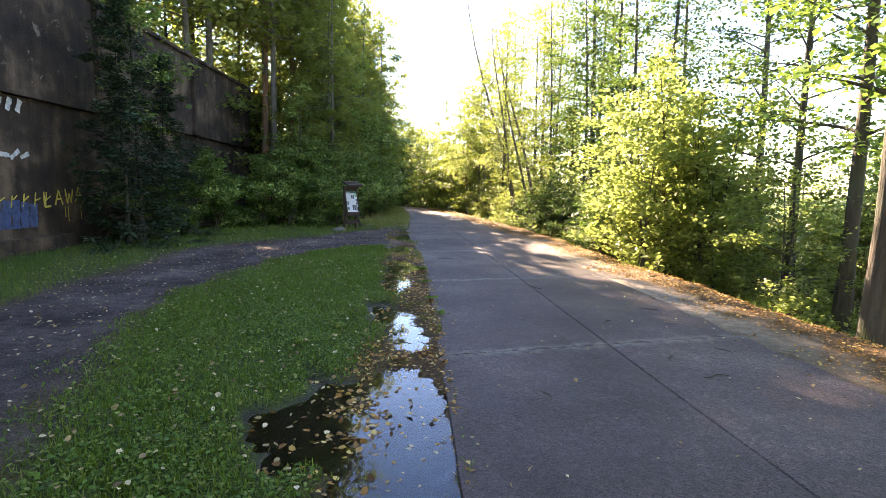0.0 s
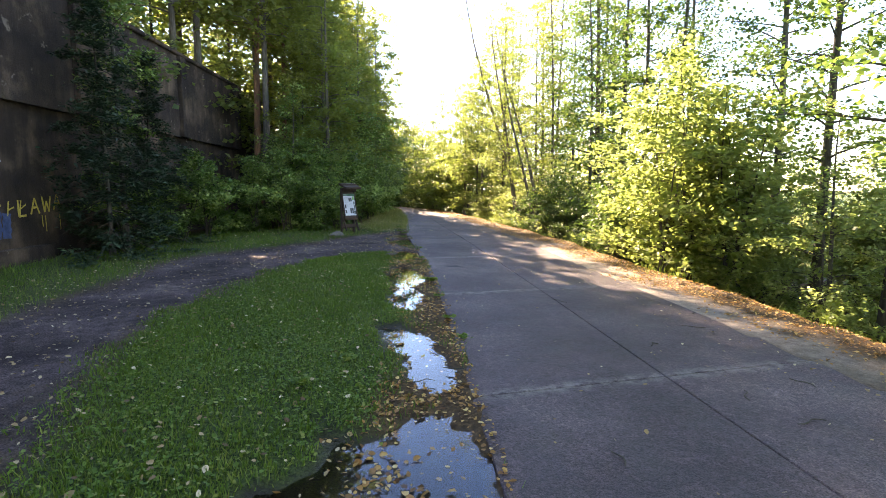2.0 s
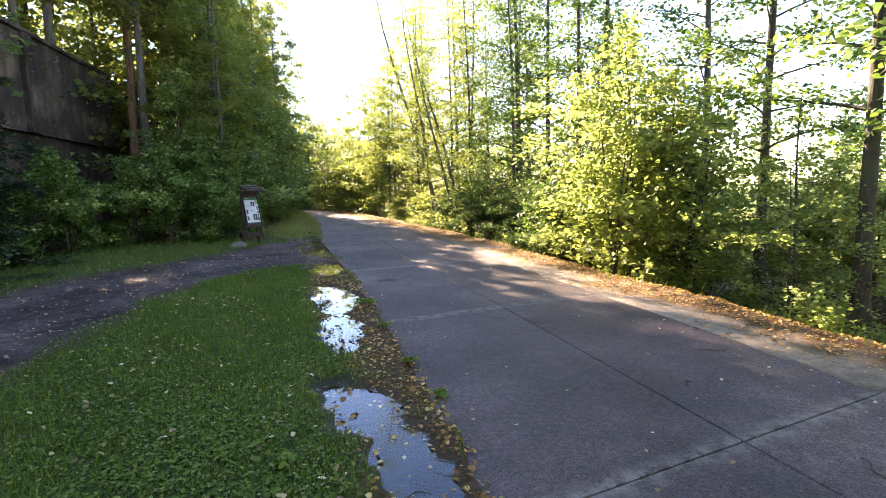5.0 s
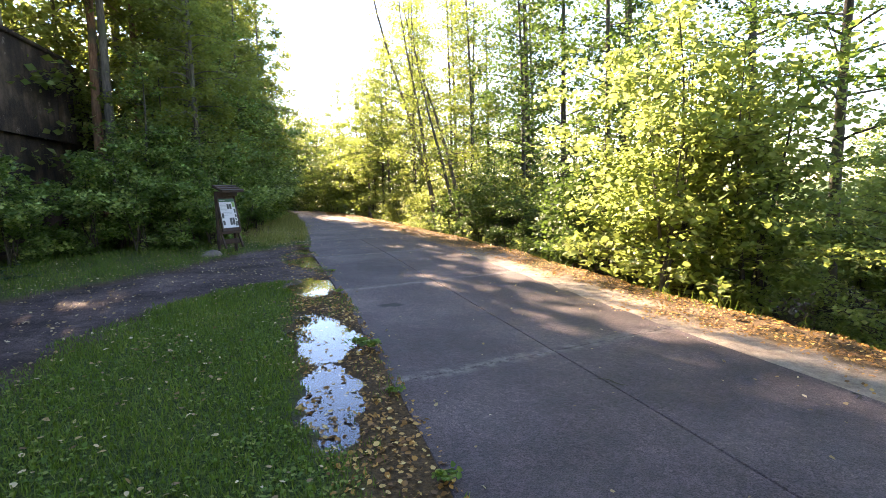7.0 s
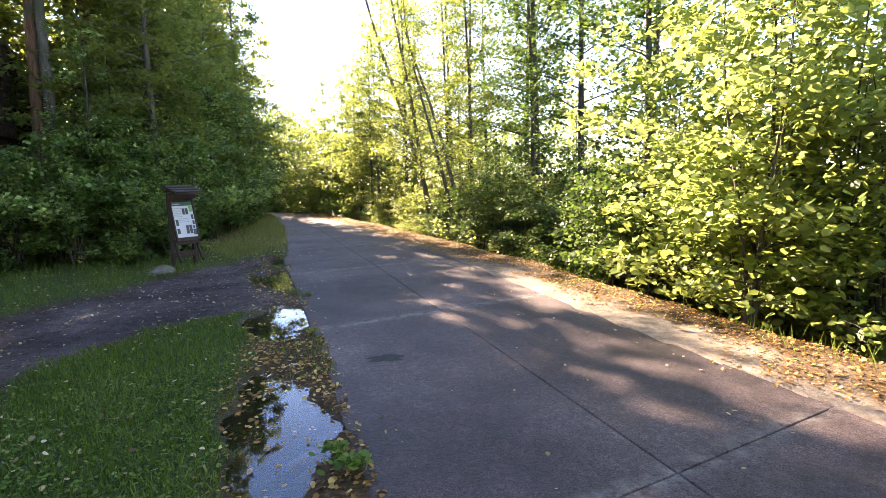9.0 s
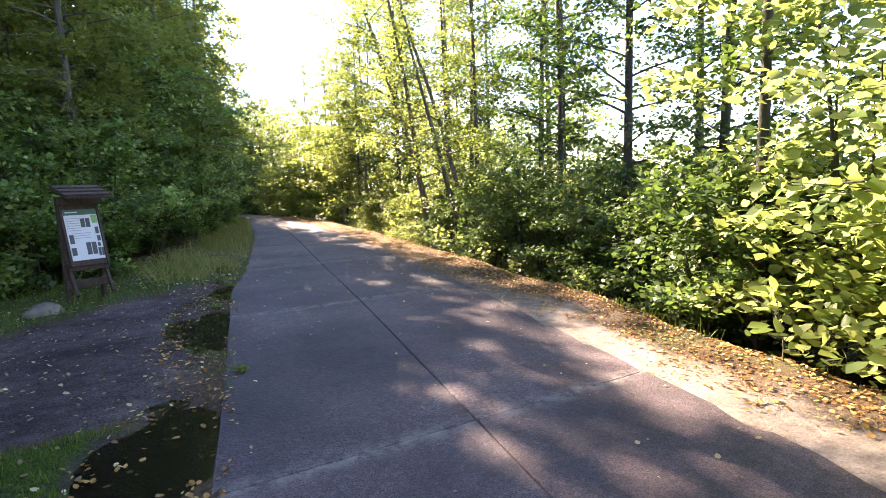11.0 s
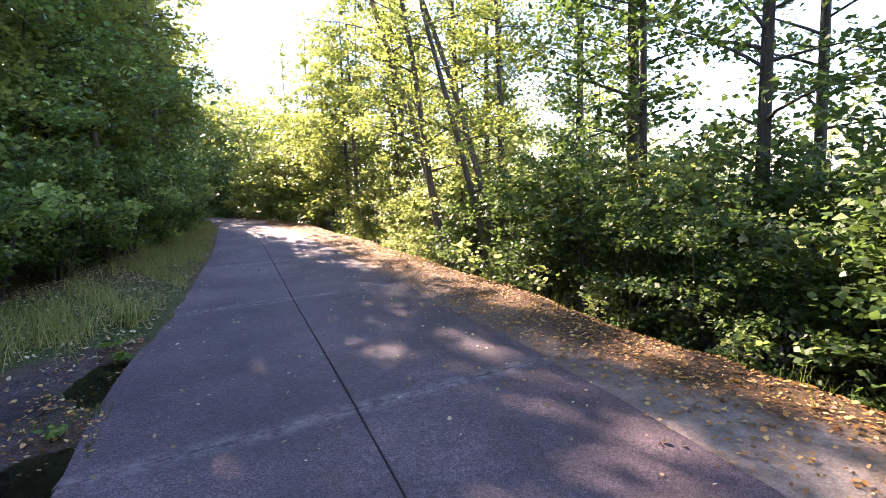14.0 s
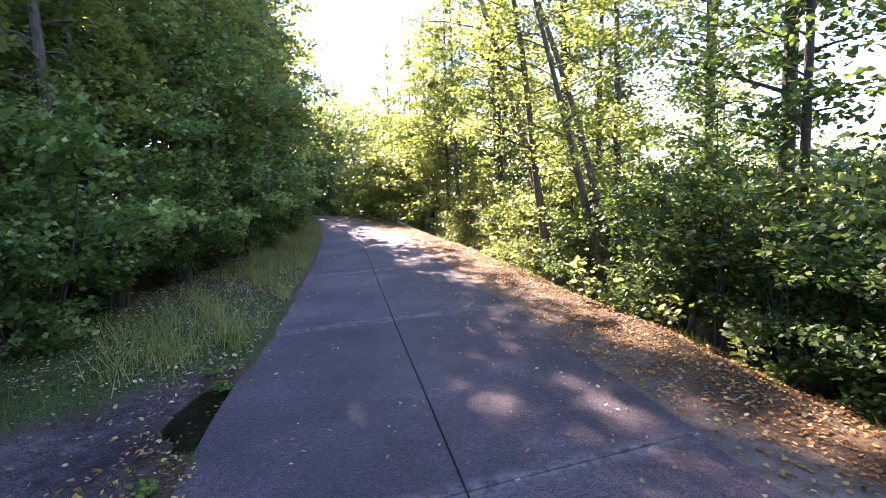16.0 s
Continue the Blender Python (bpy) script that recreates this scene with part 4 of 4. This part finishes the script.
def behind():
    # unseen trees around the viewpoint, added to block sky light
    for x, y in ((-6, -7), (-2, -12), (5.5, -9), (9, -4), (8.5, 2.0), (-11, -3), (1, -16), (11, 5), (5.6, -0.2), (4.8, -4.0)):
        far_tree(x, y, rng.uniform(0, 360), rng.uniform(1.0, 1.2), group="trees behind the viewpoint")
    # overhead crowns added to darken the road's near right side
    for x, y, turn in ((6.4, 5.2, 20), (5.6, 2.2, 70), (6.2, -0.8, 140), (5.4, -3.8, 260)):
        shade_oak(x, y, turn, 1.0, group="trees behind the viewpoint", foliage=LEAF_LEFT)


def small_plants():
    for x, y, size in ((-0.60, 10.15, 1.3), (-0.70, 10.4, 1.0), (-2.18, 19.5, 1.3), (-2.35, 19.75, 1.1), (-0.05, 7.0, 0.8), (-0.42, 9.0, 0.7), (-1.05, 6.1, 1.0), (-1.3, 5.5, 0.9), (-2.0, 17.9, 0.9), (-1.22, 15.2, 0.8),
                       (-2.5, 20.6, 1.4), (-3.1, 20.2, 1.2), (-0.22, 7.75, 0.8), (-1.0, 13.0, 0.8)):
        weed(x, y, rng.uniform(0, 360), size, group="weeds along the road edge")
    for x, y, size in ((2.85, 19.8, 0.8), (2.95, 20.1, 0.6), (1.95, 22.3, 1.3), (2.2, 22.0, 1.1), (3.35, 14.2, 1.5), (3.5, 13.9, 1.2), (2.6, 21.0, 1.0), (3.2, 18.0, 0.8), (1.5, 24.6, 1.2), (3.9, 11.2, 0.9)):
        seedling(x, y, rng.uniform(0, 360), size, group="seedlings at the edge of the wood")


right_side()
left_side()
small_plants()
behind()


# ---- grass and fallen leaves ----
def scatter(seed, n, x0, x1, y0, y1, weight):
    """Places spread by a weight between 0 and 1."""
    r = np.random.default_rng(seed)
    x, y = r.uniform(x0, x1, n), r.uniform(y0, y1, n)
    f = fields(x, y)
    keep = r.uniform(0, 1, n) < weight(x, y, f)
    return x[keep], y[keep], f["z"][keep]


def blades(name, seed, places, tall, wide, material, label, bend=0.35):
    x, y, z = places
    n = len(x)
    r = np.random.default_rng(seed)
    a = r.uniform(0, 6.28, n)
    h = tall * r.uniform(0.45, 1.3, n)
    w = wide * r.uniform(0.7, 1.3, n) / 2
    lean = r.normal(0, bend, (n, 2)) * h[:, None]
    p = np.stack([x, y, z - 0.005], 1)
    s = np.stack([np.cos(a) * w, np.sin(a) * w, np.zeros(n)], 1)
    top = p + np.stack([lean[:, 0], lean[:, 1], h], 1)
    v = np.stack([p - s, p + s, top + s * 0.25, top - s * 0.25], 1).reshape(-1, 3)
    me = quads_of(name, v, np.arange(4 * n).reshape(-1, 4), material, np.clip(r.normal(0.42, 0.26, n) + 0.22 * wave(x, y, 1.5, seed) + 0.12 * wave(x, y, 0.4, seed + 1), 0, 1))
    tagged(new(name, me), label, "grass", kind="stuff")


def litter(name, seed, places, size, material, label, lift=0.006):
    x, y, z = places
    r = np.random.default_rng(seed)
    at = np.stack([x, y, z + lift + r.uniform(0, 0.012, len(x))], 1)
    v, q = round_leaves(r, at, size, 0.3)
    me = quads_of(name, v, q, material, np.repeat(np.clip(r.normal(0.46, 0.27, len(x)), 0, 1), 2))
    tagged(new(name, me), label, "leaves", kind="stuff")


blades("lawn_grass", 1, scatter(1, 190000, -4.3, 0.6, 1.2, 14.8, lambda x, y, f: f["lawn"] * (1 - f["mud"]) * (0.80 + 0.3 * wave(x, y, 0.8))), 0.046, 0.010, GRASS, "short green grass between path and road")
blades("rough_grass", 2, scatter(2, 70000, -8.6, -3.0, 5, 22, lambda x, y, f: f["rough"] * (0.5 + 0.4 * wave(x, y, 1.1, 3))), 0.11, 0.007, GRASS, "rough grass along the foot of the wall")
# no sun reaches this verge; its sunlit look is in the blade colour
blades("dry_grass", 3, scatter(3, 150000, -9, -1.4, 19.3, 42, lambda x, y, f: f["dry"] * soft(-2.3, -0.7, x - f["left"]) * soft(-0.3, 0.9, wave(x, y, 2.4, 5) + 0.5 * wave(x, y, 0.7, 2))), 0.26, 0.011, DRY_GRASS_SUNLIT, "dry grass on the verge, coloured yellow as if sunlit", 0.4)
blades("verge_grass", 4, scatter(4, 40000, -2.6, 0.4, 2, 20, lambda x, y, f: f["verge"] * (1 - f["mud"]) * soft(0.0, 0.55, wave(x, y, 1.3, 7))), 0.05, 0.007, GRASS, "tufts of grass along the road edge")
blades("wood_grass", 5, scatter(5, 60000, 0, 14, 6, 34, lambda x, y, f: f["wood"] * soft(0.0, 0.7, wave(x, y, 0.9, 9)) * soft(0.7, 1.6, x - f["right"])), 0.16, 0.009, GRASS, "sparse grass under the trees")
blades("meadow_grass", 6, scatter(6, 26000, 9, 34, -2, 60, lambda x, y, f: f["meadow"]), 0.45, 0.03, DRY_GRASS_SUNLIT, "sunlit meadow grass beyond the trees", 0.3)
litter("fallen_leaves", 7, scatter(7, 70000, -3.2, 0.6, 1.5, 21, lambda x, y, f: f["verge"] * (1 - 0.45 * soft(12, 14, y)) * (0.55 + 0.4 * wave(x, y, 1.0, 4)) * (1 - 0.95 * f["mud"])), 0.038, FALLEN, "brown and orange fallen leaves along the road edge")
litter("fallen_leaves", 8, scatter(8, 170000, -3, 7, 3, 40, lambda x, y, f: np.clip(soft(0.0, 1.0, x - f["right"] + 0.45 * wave(x, y, 1.3, 5)) + 0.8 * soft(16, 19, y) * soft(0.0, 0.35, x - f["right"] + 0.1 * wave(x, y, 2.3, 5)), 0, 1) * (1 - soft(1.6, 3.6, x - f["right"]) * 0.75)), 0.038, FALLEN, "orange fallen leaves on the shoulder")
litter("scattered_leaves", 9, scatter(9, 60000, -7.5, 0.5, 1.3, 32, lambda x, y, f: (f["lawn"] * 0.22 + f["path"] * 0.28 + f["rough"] * 0.3 + f["dry"] * 4.0) * (0.6 + 0.4 * wave(x, y, 0.5, 2))), 0.040, FALLEN_PALE, "pale dead leaves scattered over grass and path", 0.024)
litter("floating_leaves", 10, (lambda p: (p[0], p[1], np.full(len(p[0]), -0.034)))(scatter(10, 24000, -2.6, 0.4, 2, 19.5, lambda x, y, f: f["mud"] * (0.10 + 0.90 * soft(-0.2, 0.5, wave(x, y, 1.6, 8))) * 0.8 * (1 - 0.5 * soft(15.5, 16.2, y)) * (0.12 + 0.88 * soft(0.30, 0.62, f["left"] - x)))), 0.045, FALLEN, "dead leaves floating in the puddles", 0.003)

litter("clover", 12, scatter(12, 150000, -4.3, 0.6, 1.2, 12.0, lambda x, y, f: f["lawn"] * (1 - f["mud"]) * (0.45 + 0.5 * wave(x, y, 1.1, 11)) * (1 - 0.6 * soft(6, 9, y))), 0.028, GRASS, "low clover and weeds in the lawn", 0.022)


def on_road(seed, n):
    def weight(x, y, f):
        inside = (x > f["left"] + 0.03) & (x < f["right"] - 0.03)
        side = soft(0.5, 1.6, np.abs(x - road_mid(y) + 0.2))
        return inside * np.clip(0.10 + 0.5 * side * (x > road_mid(y)) + 0.4 * soft(1.15, 1.5, road_mid(y) - x) + 0.3 * soft(15, 20, y), 0, 1)
    x, y, z = scatter(seed, n, -8, 4, 1.5, 45, weight)
    return x, y, np.full(len(x), 0.004)


litter("road_leaves", 11, on_road(11, 13500), 0.034, FALLEN_PALE, "pale fallen leaves scattered over the concrete road")


# ---- the road: two rows of concrete slabs ----
def build_road():
    road = new("road")
    tagged(road, "narrow road of worn grey concrete slabs with open joints", "road", kind="structure")
    cuts = [-5.7, -1.8, 2.1, 6.0, 9.76, 13.76, 17.76, 21.67]
    while cuts[-1] < 46:
        cuts.append(cuts[-1] + 3.95 * (0.98 if cuts[-1] < 40 else 0.86))
    r = random.Random(8)
    for a, b in zip(cuts[:-1], cuts[1:]):
        for side in (-1, 1):
            bm = bmesh.new()
            g = 0.0045
            rows = []
            tip = r.uniform(-0.004, 0.004)
            cut = (0, 0.035, 0.2, 0.4, 0.6, 0.8, 0.965, 1)
            n = len(cut) - 1
            for i in range(n + 1):
                y = a + g + (b - a - 2 * g) * cut[i]
                skew = 0.33
                mid = float(road_mid(y))
                xs = (mid + g, float(right_edge(y)) - 0.02 * r.random()) if side > 0 else (float(left_edge(y)) + 0.025 * r.random(), mid - g)
                rows.append([(x, y + skew * (x - mid), tip * (1 if i < n / 2 else -1)) for x in xs])
            top = [[bm.verts.new((x, y, z - 0.0)) for x, y, z in row] for row in rows]
            for i in range(n):
                bm.faces.new((top[i][0], top[i][1], top[i + 1][1], top[i + 1][0]))
            got = bmesh.ops.extrude_face_region(bm, geom=bm.faces[:])
            for v in got["geom"]:
                if isinstance(v, bmesh.types.BMVert):
                    v.co.z -= 0.16
            bmesh.ops.recalc_face_normals(bm, faces=bm.faces[:])
            rim = [e for e in bm.edges if all(v.co.z > -0.1 for v in e.verts) and any(f.normal.z < 0.5 for f in e.link_faces)]
            bmesh.ops.bevel(bm, geom=rim, offset=0.006, segments=1, affect="EDGES")
            me = from_bm("slab", bm, CONCRETE)
            at = me.attributes.new("worn", "FLOAT", "POINT")
            for v, value in zip(me.vertices, at.data):
                y = v.co.y - 0.33 * (v.co.x - float(road_mid(v.co.y - 0.33 * (v.co.x - float(road_mid(v.co.y))))))
                value.value = 0.75 * float(1 - soft(0.03, 0.12, min(abs(y - a), abs(y - b))))
            part("slab", me, road)
    pts = [(-0.28 + 0.17 * math.cos(k * 0.42) * (1 + 0.3 * math.sin(3 * k)), 12.05 + 0.10 * math.sin(k * 0.42) * (1 + 0.25 * math.cos(2 * k)), 0.0045) for k in range(15)]
    part("repair_patch", mesh_of("repair_patch", pts, [tuple(range(15))], PATCH), road)


build_road()


def build_twigs():
    r = np.random.default_rng(31)
    for x, y, turn in ((2.35, 5.15, 20), (2.15, 5.6, 70), (2.75, 5.9, 120), (1.9, 6.9, 40), (2.6, 7.6, 160), (0.9, 4.6, 100), (-0.12, 6.05, 170), (-0.35, 5.75, 15), (-0.30, 6.7, 200), (2.9, 8.3, 60), (1.3, 8.9, 130)):
        n = 6
        t = np.linspace(-0.5, 0.5, n)
        long = r.uniform(0.12, 0.26)
        line = np.stack([t * long, 0.02 * np.sin(t * 7 + r.uniform(0, 6)), 0.006 + 0.004 * np.cos(t * 5)], 1)
        v, q = tube(line, 0.005 * (1.2 - np.abs(t)), 5)
        ob = new("twig", quads_of("twig", v, q, BARK_DARK))
        ob.matrix_world = pose(x, y, 0.004, 0, 0, turn)
        tagged(ob, "small dark broken twig lying on the road", "twig", "twigs on the road")


build_twigs()


def build_stone():
    bm = bmesh.new()
    bmesh.ops.create_icosphere(bm, subdivisions=3, radius=1.0)
    for v in bm.verts:
        k = 1 + 0.14 * math.sin(3.1 * v.co.x + 1.7 * v.co.y) + 0.10 * math.sin(5.3 * v.co.y - 2.9 * v.co.z) + 0.05 * math.sin(9 * v.co.x + 7 * v.co.z)
        v.co = Vector((v.co.x * 0.24 * k, v.co.y * 0.18 * k, v.co.z * 0.15 * k))
    ob = new("stone", from_bm("stone", bm, plain("field_stone", (0.16, 0.14, 0.12), 0.9, 0.6, 9), True))
    ob.matrix_world = pose(-4.2, 18.1, 0.02, 0, 0, 30)
    tagged(ob, "rounded grey stone half sunk in the ground near the board", "stone")


build_stone()
